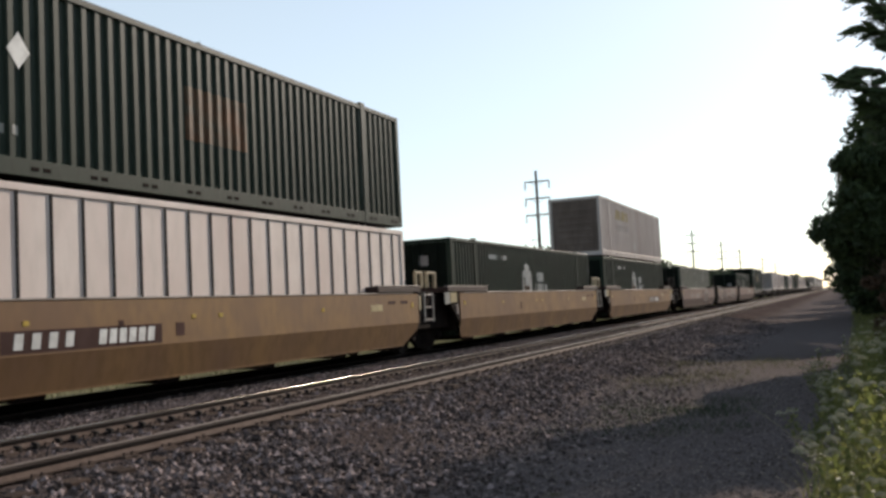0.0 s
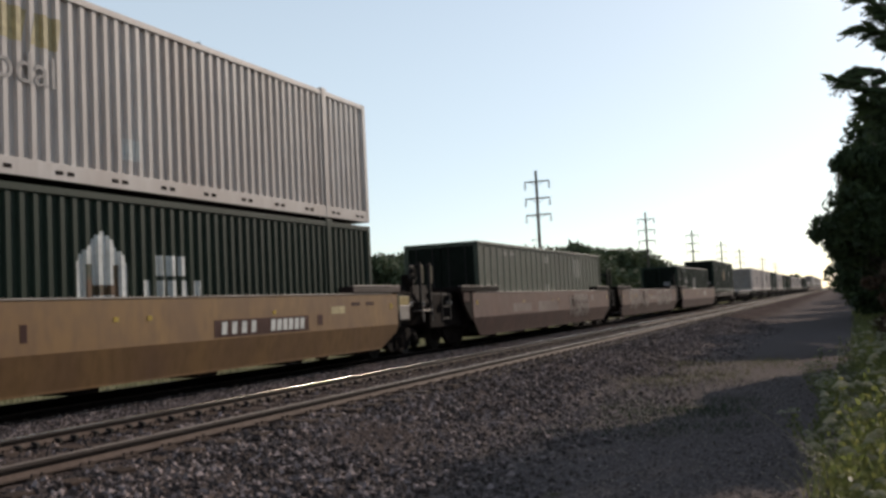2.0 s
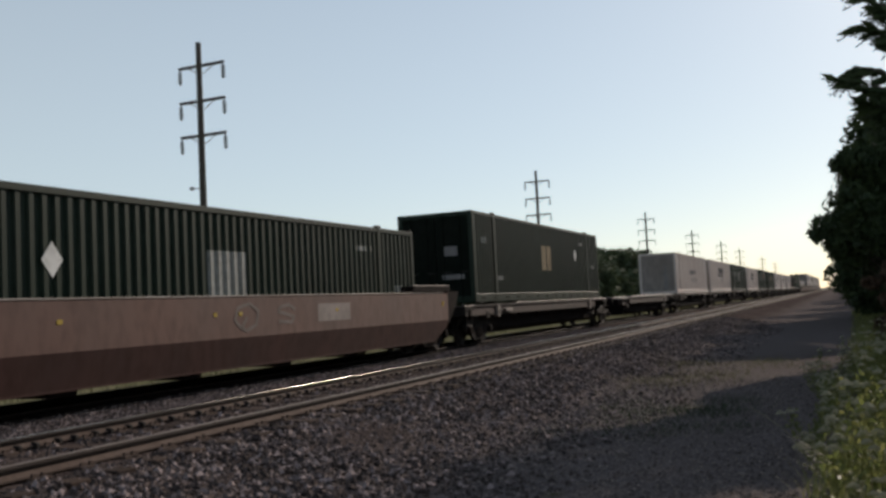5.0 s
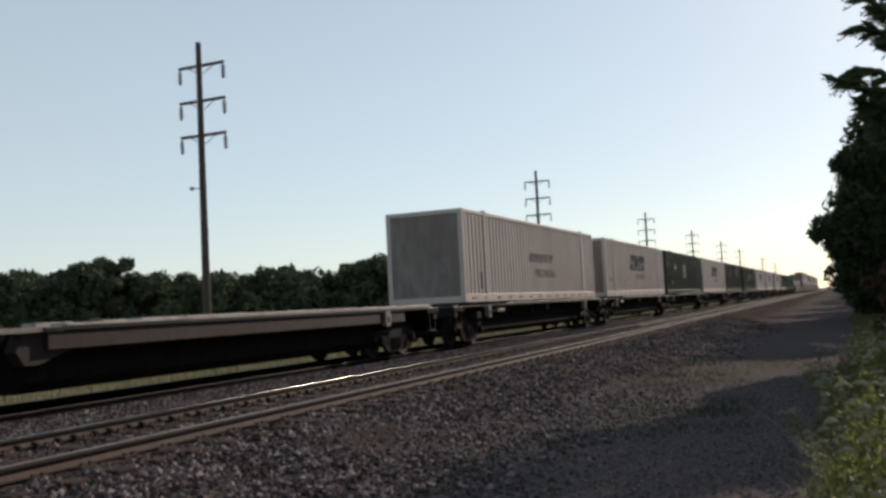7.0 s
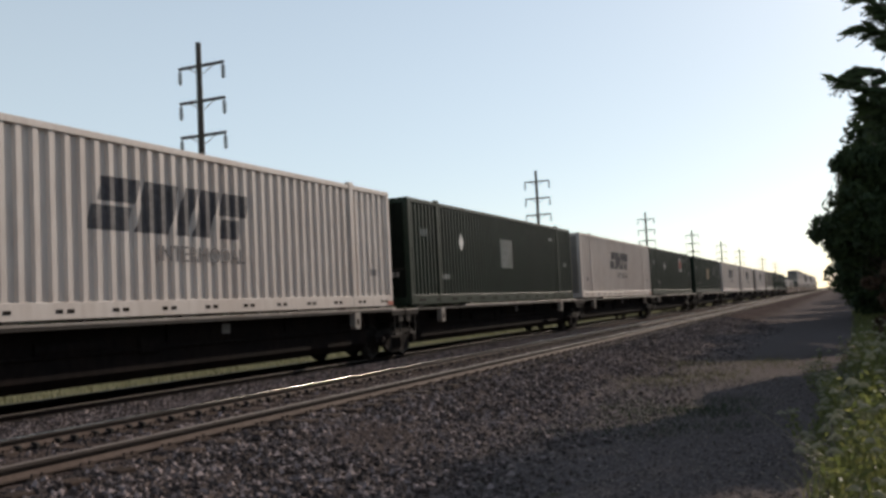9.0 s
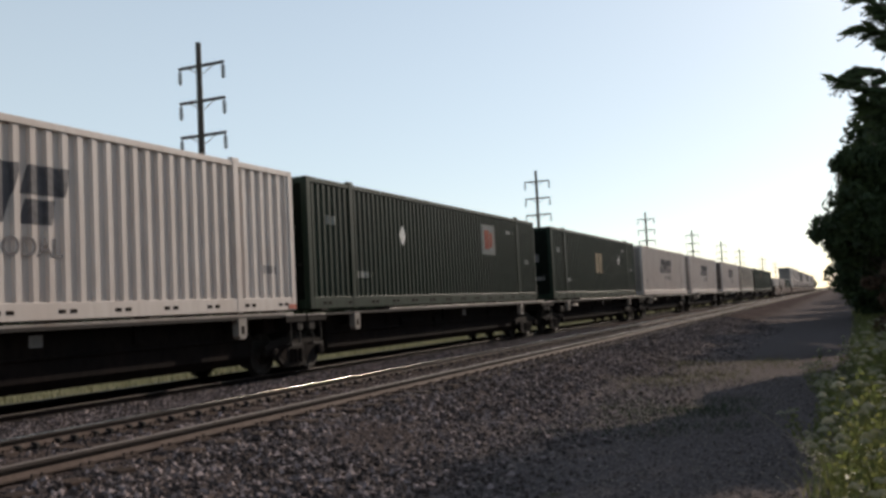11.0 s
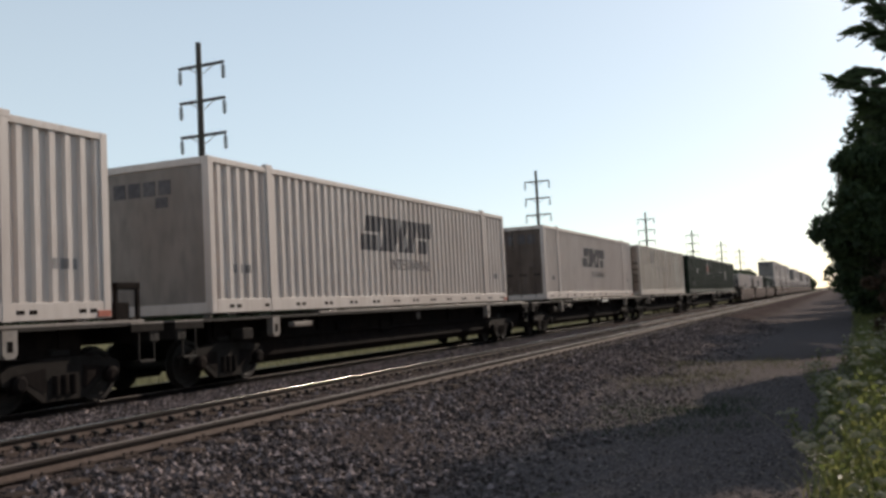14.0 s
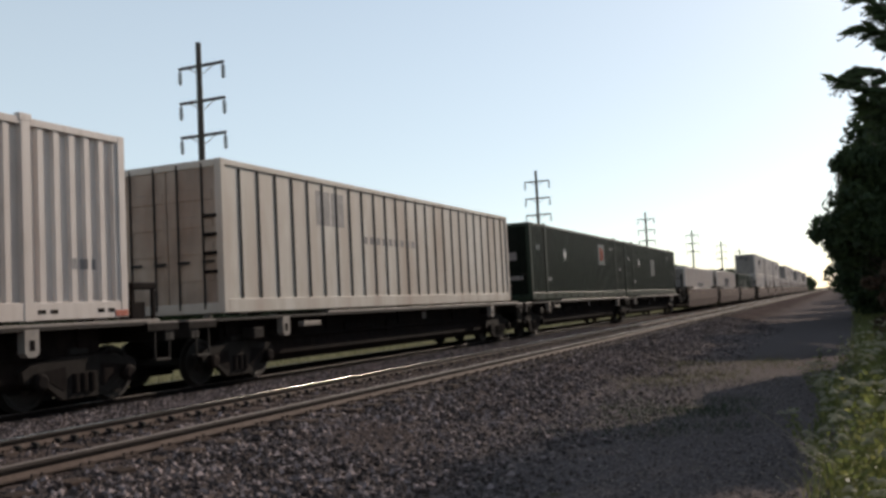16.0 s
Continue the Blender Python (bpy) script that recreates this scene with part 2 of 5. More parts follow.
# ---- mesh helpers ----
def part(name, bm, mat, parent=None, label="", smooth=False):
    me = bpy.data.meshes.new(name)
    bm.normal_update()
    bm.to_mesh(me)
    bm.free()
    for mm in (mat if isinstance(mat, (list, tuple)) else (mat,)):
        me.materials.append(mm)
    if smooth:
        me.shade_smooth()
    ob = new(name, me)
    ob.parent = parent
    return tagged(ob, label=label)


def twin(ob, m, parent=None):
    """A further part on the same mesh."""
    o = new(ob.name.split(".")[0], ob.data)
    o.parent = parent or ob.parent
    o.matrix_basis = m
    return o


def raw(name, verts, faces, mat, parent=None, smooth=False):
    me = bpy.data.meshes.new(name)
    me.from_pydata(verts, [], faces)
    me.materials.append(mat)
    if smooth:
        me.shade_smooth()
    ob = new(name, me)
    ob.parent = parent
    return ob


def box(bm, x0, x1, y0, y1, z0, z1, bevel=0.0):
    g = bmesh.ops.create_cube(bm, size=1.0)
    bmesh.ops.transform(bm, matrix=Matrix.Translation(((x0 + x1) / 2, (y0 + y1) / 2, (z0 + z1) / 2)) @ Matrix.Diagonal((abs(x1 - x0), abs(y1 - y0), abs(z1 - z0), 1)), verts=g["verts"])
    if bevel:
        bmesh.ops.bevel(bm, geom=list({ed for v in g["verts"] for ed in v.link_edges}), offset=bevel, segments=1, affect="EDGES")
    return bm


def cube(x0, x1, y0, y1, z0, z1, bevel=0.0):
    return box(bmesh.new(), x0, x1, y0, y1, z0, z1, bevel)


def extrude_profile(pts, y0, y1, bm=None):
    """A closed x, z outline carried along y."""
    bm = bm or bmesh.new()
    r0 = [bm.verts.new((x, y0, z)) for x, z in pts]
    r1 = [bm.verts.new((x, y1, z)) for x, z in pts]
    n = len(pts)
    for i in range(n):
        bm.faces.new((r0[i], r0[(i + 1) % n], r1[(i + 1) % n], r1[i]))
    bm.faces.new(r0[::-1])
    bm.faces.new(r1)
    bmesh.ops.recalc_face_normals(bm, faces=bm.faces)
    return bm


def side_plate(pts, x0, x1, bm=None):
    """A closed y, z outline with thickness along x."""
    bm = bm or bmesh.new()
    r0 = [bm.verts.new((x0, y, z)) for y, z in pts]
    r1 = [bm.verts.new((x1, y, z)) for y, z in pts]
    n = len(pts)
    for i in range(n):
        bm.faces.new((r0[i], r0[(i + 1) % n], r1[(i + 1) % n], r1[i]))
    bm.faces.new(r0[::-1])
    bm.faces.new(r1)
    bmesh.ops.recalc_face_normals(bm, faces=bm.faces)
    return bm


def rod(bm, p, q, r, n=8, r2=None):
    p, q = Vector(p), Vector(q)
    d = q - p
    g = bmesh.ops.create_cone(bm, cap_ends=True, segments=n, radius1=r, radius2=r if r2 is None else r2, depth=d.length)
    bmesh.ops.transform(bm, matrix=Matrix.Translation((p + q) / 2) @ d.to_track_quat("Z", "Y").to_matrix().to_4x4(), verts=g["verts"])
    return bm


def lathe_x(profile, n=20):
    """Turn (x, radius) pairs about the x axis."""
    bm = bmesh.new()
    rings = [[bm.verts.new((x, r * math.cos(k * math.tau / n), r * math.sin(k * math.tau / n))) for k in range(n)] for x, r in profile]
    for i in range(len(rings) - 1):
        for k in range(n):
            bm.faces.new((rings[i][k], rings[i][(k + 1) % n], rings[i + 1][(k + 1) % n], rings[i + 1][k]))
    bm.faces.new(rings[0])
    bm.faces.new(rings[-1][::-1])
    bmesh.ops.recalc_face_normals(bm, faces=bm.faces)
    return bm


# ---- containers ----
LEN, WID, HIGH = 16.15, 2.60, 2.90
HALF = WID / 2
DEEP = 0.052
pitch_now = [0.30]


# where the outer face ends, the groove begins and the groove ends, in shares of the pitch
RIBS = (0.0, 0.34, 0.44, 0.90)


def rib(y):
    """How far the corrugated sheet lies inward at y."""
    k = (y / pitch_now[0]) % 1.0
    if k < RIBS[1]:
        return 0.0
    if k < RIBS[2]:
        return (k - RIBS[1]) / (RIBS[2] - RIBS[1]) * DEEP
    if k < RIBS[3]:
        return DEEP
    return (1 - (k - RIBS[3]) / (1 - RIBS[3])) * DEEP


def sheet(y0, y1, z0, z1, sign, base):
    """A corrugated sheet of some thickness on the side sign."""
    ys = [y0]
    gap = pitch_now[0]
    k = math.floor(y0 / gap)
    while k * gap < y1:
        ys += [y for f in RIBS if y0 + 0.01 < (y := (k + f) * gap) < y1 - 0.01]
        k += 1
    ys.append(y1)
    bm = bmesh.new()
    lo, hi = ([bm.verts.new((sign * (base - rib(y)), y, z)) for y in ys] for z in (z0, z1))
    bl, bh = ([bm.verts.new((sign * (base - 0.08), y, z)) for y in ys] for z in (z0, z1))
    for i in range(len(ys) - 1):
        for q in ((lo, hi), (hi, bh), (bh, bl), (bl, lo)):
            bm.faces.new((q[0][i], q[0][i + 1], q[1][i + 1], q[1][i]))
    bmesh.ops.recalc_face_normals(bm, faces=bm.faces)
    return bm


def marking(shapes, base, ribbed, mat, parent, name="marking", label=""):
    """Paint lying on the side sheet: quads (y0, y1, z0, z1, slant) that follow the corrugation."""
    if name == "writing_bars":
        for q in shapes:
            ob = marking([q], base, ribbed, mat, parent, "writing_bar", label)
        return ob
    verts, faces = [], []
    for y0, y1, z0, z1, slant in shapes:
        lo, hi = min(y0, y0 + slant), max(y1, y1 + slant)
        cuts = {lo, hi, y0, y1, y0 + slant, y1 + slant}
        if ribbed:
            gap = pitch_now[0]
            for k in range(math.floor(lo / gap) - 1, math.ceil(hi / gap) + 1):
                cuts |= {(k + f) * gap for f in RIBS}
        cuts = sorted(c for c in cuts if lo - 1e-6 <= c <= hi + 1e-6)

        def span(y):
            if abs(slant) < 1e-6:
                return 0.0, 1.0
            f, g = sorted(((y - y1) / slant, (y - y0) / slant))
            return min(max(f, 0.0), 1.0), min(max(g, 0.0), 1.0)

        for ya, yb in zip(cuts, cuts[1:]):
            if yb - ya < 1e-5:
                continue
            (fa, ga), (fb, gb) = span(ya), span(yb)
            k = len(verts)
            for y, f in ((ya, fa), (yb, fb), (yb, gb), (ya, ga)):
                verts.append((base - (rib(y) if ribbed else 0) + 0.005, y, z0 + (z1 - z0) * f))
            faces.append((k, k + 1, k + 2, k + 3))
    ob = raw(name, verts, faces, mat, parent)
    return tagged(ob, label=label)


def letter_bars(y, z, h, n, w, gap, slant=0.0):
    return [(y + i * (w + gap), y + i * (w + gap) + w, z, z + h, slant) for i in range(n)]


def container(label, paint, ribbed=True, post_mat=None, height=HIGH, length=LEN, frame_mat=None, posts=16, end_mat=None, end="doors", pitch=0.30):
    """Freight box: origin at the floor's middle of its leading end, y along it, x towards the view side."""
    pitch_now[0] = pitch
    c = new("shipping_container")
    tagged(c, label=label, category="container", group="containers on the train")
    fm = frame_mat or paint
    em = end_mat or paint
    h, L = height, length
    inner = HALF - 0.02
    o40 = (L - 12.19) / 2
    part("base", cube(-HALF + 0.06, HALF - 0.06, 0.03, L - 0.03, 0.04, 0.16), BLACK, c)
    for s in (-1, 1):
        bm = cube(s * (HALF - 0.055), s * HALF, 0.16, L - 0.16, 0.0, 0.26, 0.008)
        part("bottom_rail", bm, fm, c)
        part("top_rail", cube(s * (HALF - 0.06), s * HALF, 0.14, L - 0.14, h - 0.11, h, 0.008), fm, c)
        for y in (0.0, L - 0.16):
            bm = cube(s * (HALF - 0.15), s * (HALF + 0.004), y, y + 0.16, 0.0, h + 0.006, 0.012)
            part("corner_post", bm, fm, c)
        if ribbed:
            part("side_panel", sheet(0.16, L - 0.16, 0.26, h - 0.11, s, inner), paint, c)
            for y in (o40, L - o40):
                part("stacking_post", cube(s * (HALF - 0.07), s * (HALF + 0.008), y - 0.085, y + 0.085, -0.01, h + 0.03, 0.01), fm, c)
                part("lifting_fitting", cube(s * (HALF - 0.1), s * (HALF + 0.012), y - 0.12, y + 0.12, h - 0.06, h + 0.06, 0.015), fm, c)
        else:
            part("side_panel", cube(s * (HALF - 0.06), s * (HALF - 0.03), 0.16, L - 0.16, 0.26, h - 0.11), paint, c)
            n = posts
            first = None
            for i in range(1, n):
                if first is None:
                    first = part("side_post", cube(s * (HALF - 0.045), s * (HALF - 0.006), -0.026, 0.026, 0.27, h - 0.115, 0.008), post_mat, c)
                    first.location = (0, L * i / n, 0)
                else:
                    twin(first, Matrix.Translation((0, L * i / n, 0)))
    # black plates on the view side's bottom rail, painting the dark of its holes
    hole = None
    for i in range(14 if ribbed else 0):
        y = 0.6 + i * (L - 1.2) / 13
        for d in (0, 0.22):
            if hole is None:
                hole = part("rail_slot", cube(HALF - 0.002, HALF + 0.004, -0.07, 0.07, 0.09, 0.15), BLACK, c)
                hole.location = (0, y, 0)
            else:
                twin(hole, Matrix.Translation((0, y + d, 0)))
    bm = bmesh.new()
    n = 26
    for i in range(n):
        y0, y1 = 0.15 + i * (L - 0.3) / n, 0.15 + (i + 1) * (L - 0.3) / n
        box(bm, -HALF + 0.05, HALF - 0.05, y0, y1 - 0.12, h - 0.05, h - 0.012)
        box(bm, -HALF + 0.05, HALF - 0.05, y1 - 0.12, y1, h - 0.06, h - 0.03)
    part("roof", bm, paint, c)
    # leading end: doors with bars, or a plain or ribbed end wall
    if end != "doors":
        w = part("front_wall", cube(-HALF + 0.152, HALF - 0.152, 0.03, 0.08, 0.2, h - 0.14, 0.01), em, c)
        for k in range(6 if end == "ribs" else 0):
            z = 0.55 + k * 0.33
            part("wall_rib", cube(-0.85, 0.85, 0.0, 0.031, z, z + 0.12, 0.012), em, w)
    for s in (-1, 1) if end == "doors" else ():
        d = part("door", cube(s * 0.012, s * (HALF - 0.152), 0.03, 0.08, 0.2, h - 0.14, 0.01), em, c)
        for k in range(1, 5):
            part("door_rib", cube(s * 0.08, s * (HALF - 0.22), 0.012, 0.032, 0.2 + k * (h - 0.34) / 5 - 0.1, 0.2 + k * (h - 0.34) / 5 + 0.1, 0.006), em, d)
        for x in (0.28, 0.86):
            part("locking_bar", rod(bmesh.new(), (s * x, 0.0, 0.08), (s * x, 0.0, h - 0.06), 0.02, 6), DARKPOST if not ribbed else em, d)
            part("bar_handle", cube(s * x - 0.02, s * x + 0.25, -0.03, 0.0, 0.95, 1.0), DARKPOST, d)
    part("door_sill", cube(-HALF + 0.15, HALF - 0.15, 0.0, 0.12, 0.0, 0.2, 0.01), fm, c)
    part("door_header", cube(-HALF + 0.15, HALF - 0.15, 0.0, 0.12, h - 0.14, h, 0.01), fm, c)
    part("end_wall", cube(-HALF + 0.15, HALF - 0.15, L - 0.09, L - 0.03, 0.0, h - 0.004), paint, c)
    return c


SB = HALF - 0.02


def big_word(c, y, z, h):
    """A row of five slanted dark blocks."""
    sl = 0.30
    q = []

    def bar(a, b, z0, z1):
        q.append((y + a + sl * z0, y + b + sl * z0, z + z0 * h, z + z1 * h, sl * (z1 - z0)))

    for a, b, z0, z1 in ((0.0, 0.90, 0, 0.46), (0.06, 0.92, 0.54, 1), (1.06, 1.92, 0, 1), (2.06, 2.42, 0, 1), (2.54, 3.04, 0, 1), (3.18, 3.98, 0.5, 1), (3.30, 3.86, 0, 0.42)):
        bar(a, b, z0, z1)
    marking(q, SB, True, INK, c, "emblem", "dark slanted block emblem")


def word(text, size, y, z, mat, parent, x=HALF - 0.012):
    cu = bpy.data.curves.new("lettering", "FONT")
    cu.body, cu.size, cu.extrude = text, size, 0.001
    cu.materials.append(mat)
    ob = new("lettering", cu)
    ob.parent = parent
    ob.matrix_basis = Matrix.Translation((x, y, z)) @ Euler((radians(90), 0, radians(90))).to_matrix().to_4x4()
    return ob


def diamond(c, y, z, r):
    """A flat placard riveted over the ribs."""
    d = side_plate([(y - r * 0.75, z), (y, z + r), (y + r * 0.75, z), (y, z - r)], SB - 0.001, SB + 0.006)
    part("diamond_placard", d, PAINTWHITE, c, "white diamond placard")


def arch_mark(c, y):
    """White gabled panel with dark uprights in it, and two rows of bars beside it."""
    q = [(y, y + 1.12, 0.90, 1.82, 0)]
    for k in range(8):
        w = 0.56 * (1 - (k + 0.5) / 8.6)
        q.append((y + 0.56 - w, y + 0.56 + w, 1.82 + 0.06 * k, 1.88 + 0.06 * k, 0))
    marking(q, SB, True, PAINTWHITE, c, "emblem", "white gabled emblem")
    for a, b, z0, z1 in ((0.20, 0.36, 0.98, 1.78), (0.76, 0.92, 0.98, 1.78), (0.36, 0.76, 1.30, 1.46)):
        marking([(y + a, y + b, z0, z1, 0)], SB + 0.003, True, DIMRED, c, "emblem_bar", "dark red emblem bar")
    q = letter_bars(y + 1.75, 1.62, 0.34, 3, 0.19, 0.12) + letter_bars(y + 1.45, 1.22, 0.32, 5, 0.19, 0.13)
    marking(q, SB, True, PAINTWHITE, c, "writing_bars", "white writing")


def make_white_emblem(end="plain"):
    c = container("dirty white corrugated steel freight container with dark emblem", WHITE, end=end, end_mat=GRIME_SHADE_END if end == "doors" else GREY_END)
    big_word(c, 5.80, 1.38, 0.86)
    word("INTERMODAL", 0.40, 7.35, 0.92, INK, c)
    marking(letter_bars(0.75, 0.75, 0.16, 3, 0.12, 0.08) + letter_bars(15.0, 0.75, 0.16, 3, 0.12, 0.08), SB, True, INK_FADED, c, "writing_bars")
    part("corner_reflector", cube(HALF - 0.02, HALF + 0.012, LEN - 0.30, LEN - 0.02, 0.02, 0.12, 0.006), RED, c, "dull red corner reflector")
    if end == "doors":
        for i in range(5):
            x = -1.02 + i * 0.41
            part("door_emblem", cube(x, x + (0.32 if i != 2 else 0.2), 0.004, 0.010, 2.20, 2.56), INK, c)
        for x0, x1, z0, z1 in ((-0.30, -0.12, 0.5, 2.1), (-0.10, 0.16, 0.30, 2.05), (0.18, 0.27, 0.9, 1.9), (0.62, 0.80, 0.3, 1.3), (-0.95, -0.86, 0.4, 1.5)):
            part("grime_streak", cube(x0, x1, 0.005, 0.0115, z0, z1), GRIMEDARK, c)
    else:
        for i in range(4):
            part("door_emblem", cube(-0.95 + i * 0.36, -0.66 + i * 0.36, 0.022, 0.0295, 2.26, 2.54), INK, c)
        part("door_emblem", cube(0.05, 0.35, 0.022, 0.0295, 2.02, 2.22), INK, c)
    return c


def make_first_white():
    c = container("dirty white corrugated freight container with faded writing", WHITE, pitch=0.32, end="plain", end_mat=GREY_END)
    marking(letter_bars(6.6, 1.40, 0.34, 5, 0.46, 0.16, 0.12), SB, True, INK_FADED, c, "emblem", "faded grey emblem")
    word("INTERMODAL", 0.44, 7.15, 0.84, INK, c)
    for x0, x1, z0, z1 in ((0.42, 0.50, 0.35, 1.55), (0.505, 0.60, 0.30, 1.95), (0.605, 0.66, 0.5, 1.3), (-0.9, -0.84, 0.3, 0.9)):
        part("grime_streak", cube(x0, x1, 0.024, 0.031, z0, z1), INK_FADED, c)
    for q in ((1.45, 1.62, 0.4, 0.95, 0), (1.72, 1.80, 0.4, 0.8, 0), (15.2, 15.32, 0.35, 0.9, 0), (15.4, 15.5, 0.35, 0.7, 0)):
        marking([q], SB, True, INK_FADED, c, "grime_streak")
    return c


def make_green_flag(y, dy, tan):
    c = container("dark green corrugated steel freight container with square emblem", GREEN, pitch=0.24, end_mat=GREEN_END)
    z = 1.12 if y < 9 else 1.53
    if tan:
        for k in range(4):
            marking([(y + k * 0.34, y + k * 0.34 + 0.27, z, z + 0.95, 0)], SB, True, TAN, c, "emblem_bar", "tan emblem bar")
    else:
        marking([(y, y + 1.2, z, z + 0.98, 0)], SB, True, FADEDWHITE, c, "square_emblem", "pale square emblem")
    if y > 9:
        marking([(y + 0.18, y + 0.62, z + 0.18, z + 0.8, 0), (y + 0.70, y + 1.02, z + 0.25, z + 0.72, 0)], SB + 0.003, True, RED, c, "emblem_patch", "dull red emblem patch")
    diamond(c, dy, 1.83, 0.27)
    marking(letter_bars(0.8, 1.9, 0.2, 2, 0.16, 0.1) + letter_bars(2.0, 0.70, 0.15, 6, 0.1, 0.09) + letter_bars(13.0, 2.30, 0.12, 5, 0.1, 0.08) + letter_bars(15.0, 1.3, 0.16, 2, 0.14, 0.1), SB, True, FADEDWHITE, c, "writing_bars", "small white writing")
    for x0, x1, z0, z1 in ((0.3, 0.75, 1.5, 1.8), (0.2, 0.95, 0.75, 0.9)):
        part("door_label", cube(x0, x1, -0.002, 0.004, z0, z1), INK_FADED, c)
    return c


def make_green_arch():
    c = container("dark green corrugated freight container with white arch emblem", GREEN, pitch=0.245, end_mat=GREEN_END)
    arch_mark(c, 6.65)
    marking(letter_bars(0.95, 0.62, 0.18, 2, 0.14, 0.12) + letter_bars(3.4, 2.35, 0.14, 8, 0.12, 0.09), SB, True, PAINTWHITE, c, "writing_bars", "small white writing")
    for x in (-0.7, 0.25):
        bm = bmesh.new()
        box(bm, x, x + 0.3, -0.002, 0.006, 2.1, 2.4)
        part("door_label", bm, INK_FADED, c)
    return c


def make_green_top():
    c = container("dark green corrugated freight container stacked on another", GREEN, pitch=0.28)
    diamond(c, 3.81, 1.80, 0.27)
    marking([(7.5, 9.3, 1.07, 2.05, 0)], SB, True, DIMRED, c, "square_emblem", "dull red square emblem")
    marking(letter_bars(3.2, 0.58, 0.14, 3, 0.14, 0.1), SB, True, FADEDWHITE, c, "writing_bars")
    return c


def cones(c):
    for x in (-1.2, 1.2):
        for y in (2.0, LEN - 2.0):
            part("twist_lock", cube(x - 0.06, x + 0.06, y - 0.09, y + 0.09, -0.10, 0.03, 0.02), BLACK, c)
    return c


def make_grey_top():
    c = container("pale grey corrugated freight container stacked on another", GREY, end="ribs", end_mat=GRIME_SHADE_END, pitch=0.245)
    marking(letter_bars(3.4, 1.95, 0.5, 5, 0.50, 0.12, 0.1), SB, True, GOLD, c, "emblem", "faded yellow emblem")
    word("Intermodal", 0.68, 3.35, 1.36, INK_FADED, c)
    marking([(7.7, 8.1, 0.5, 0.85, 0)], SB, True, PAINTWHITE, c, "label_patch", "white label patch")
    return c


def make_white_posts():
    c = container("white sheet-and-post freight container with dark posts", PINKWHITE, False, DARKPOST, posts=26)
    return c


def make_white_worn():
    c = container("worn white sheet-and-post freight container with rusty doors", WHITE_WORN, False, DARKPOST, posts=26, end_mat=RUSTY_END)
    marking([(3.46, 4.05, 1.85, 2.62, 0), (4.12, 4.70, 1.85, 2.62, 0)], HALF - 0.03, False, INK_FADED, c, "square_emblem", "faded grey square emblem")
    marking(letter_bars(5.6, 1.52, 0.18, 9, 0.22, 0.12), HALF - 0.03, False, INK_FADED, c, "writing_bars")
    for k in range(4):
        part("ladder_rung", cube(HALF - 0.42, HALF - 0.12, -0.05, 0.0, 0.75 + k * 0.35, 0.81 + k * 0.35, 0.01), BLACK, c)
    return c


def make_olive_posts():
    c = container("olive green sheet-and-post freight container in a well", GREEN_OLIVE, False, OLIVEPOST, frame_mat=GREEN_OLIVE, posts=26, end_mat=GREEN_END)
    for q in ((7.25, 7.72, 2.36, 2.60, 0), (7.33, 7.68, 1.28, 1.52, 0), (11.60, 11.98, 1.80, 2.60, 0), (12.18, 12.55, 1.80, 2.60, 0)):
        marking([q], HALF - 0.03, False, FADEDWHITE, c, "label_patch", "pale label patch")
    marking(letter_bars(2.4, 2.5, 0.14, 3, 0.1, 0.04) + letter_bars(3.16, 2.5, 0.14, 5, 0.1, 0.04), HALF - 0.03, False, INK_FADED, c, "writing_bars")
    return c


# ---- rolling stock ----
# running height of the train's rails
RAIL_Z = -0.27


def wheel_mesh():
    return lathe_x([(-0.07, 0.10), (-0.07, 0.30), (-0.05, 0.33), (-0.07, 0.36), (-0.07, 0.455), (-0.04, 0.455), (-0.03, 0.425), (0.07, 0.42), (0.07, 0.36), (0.03, 0.33), (0.03, 0.18), (0.09, 0.14), (0.09, 0.0)], 24)


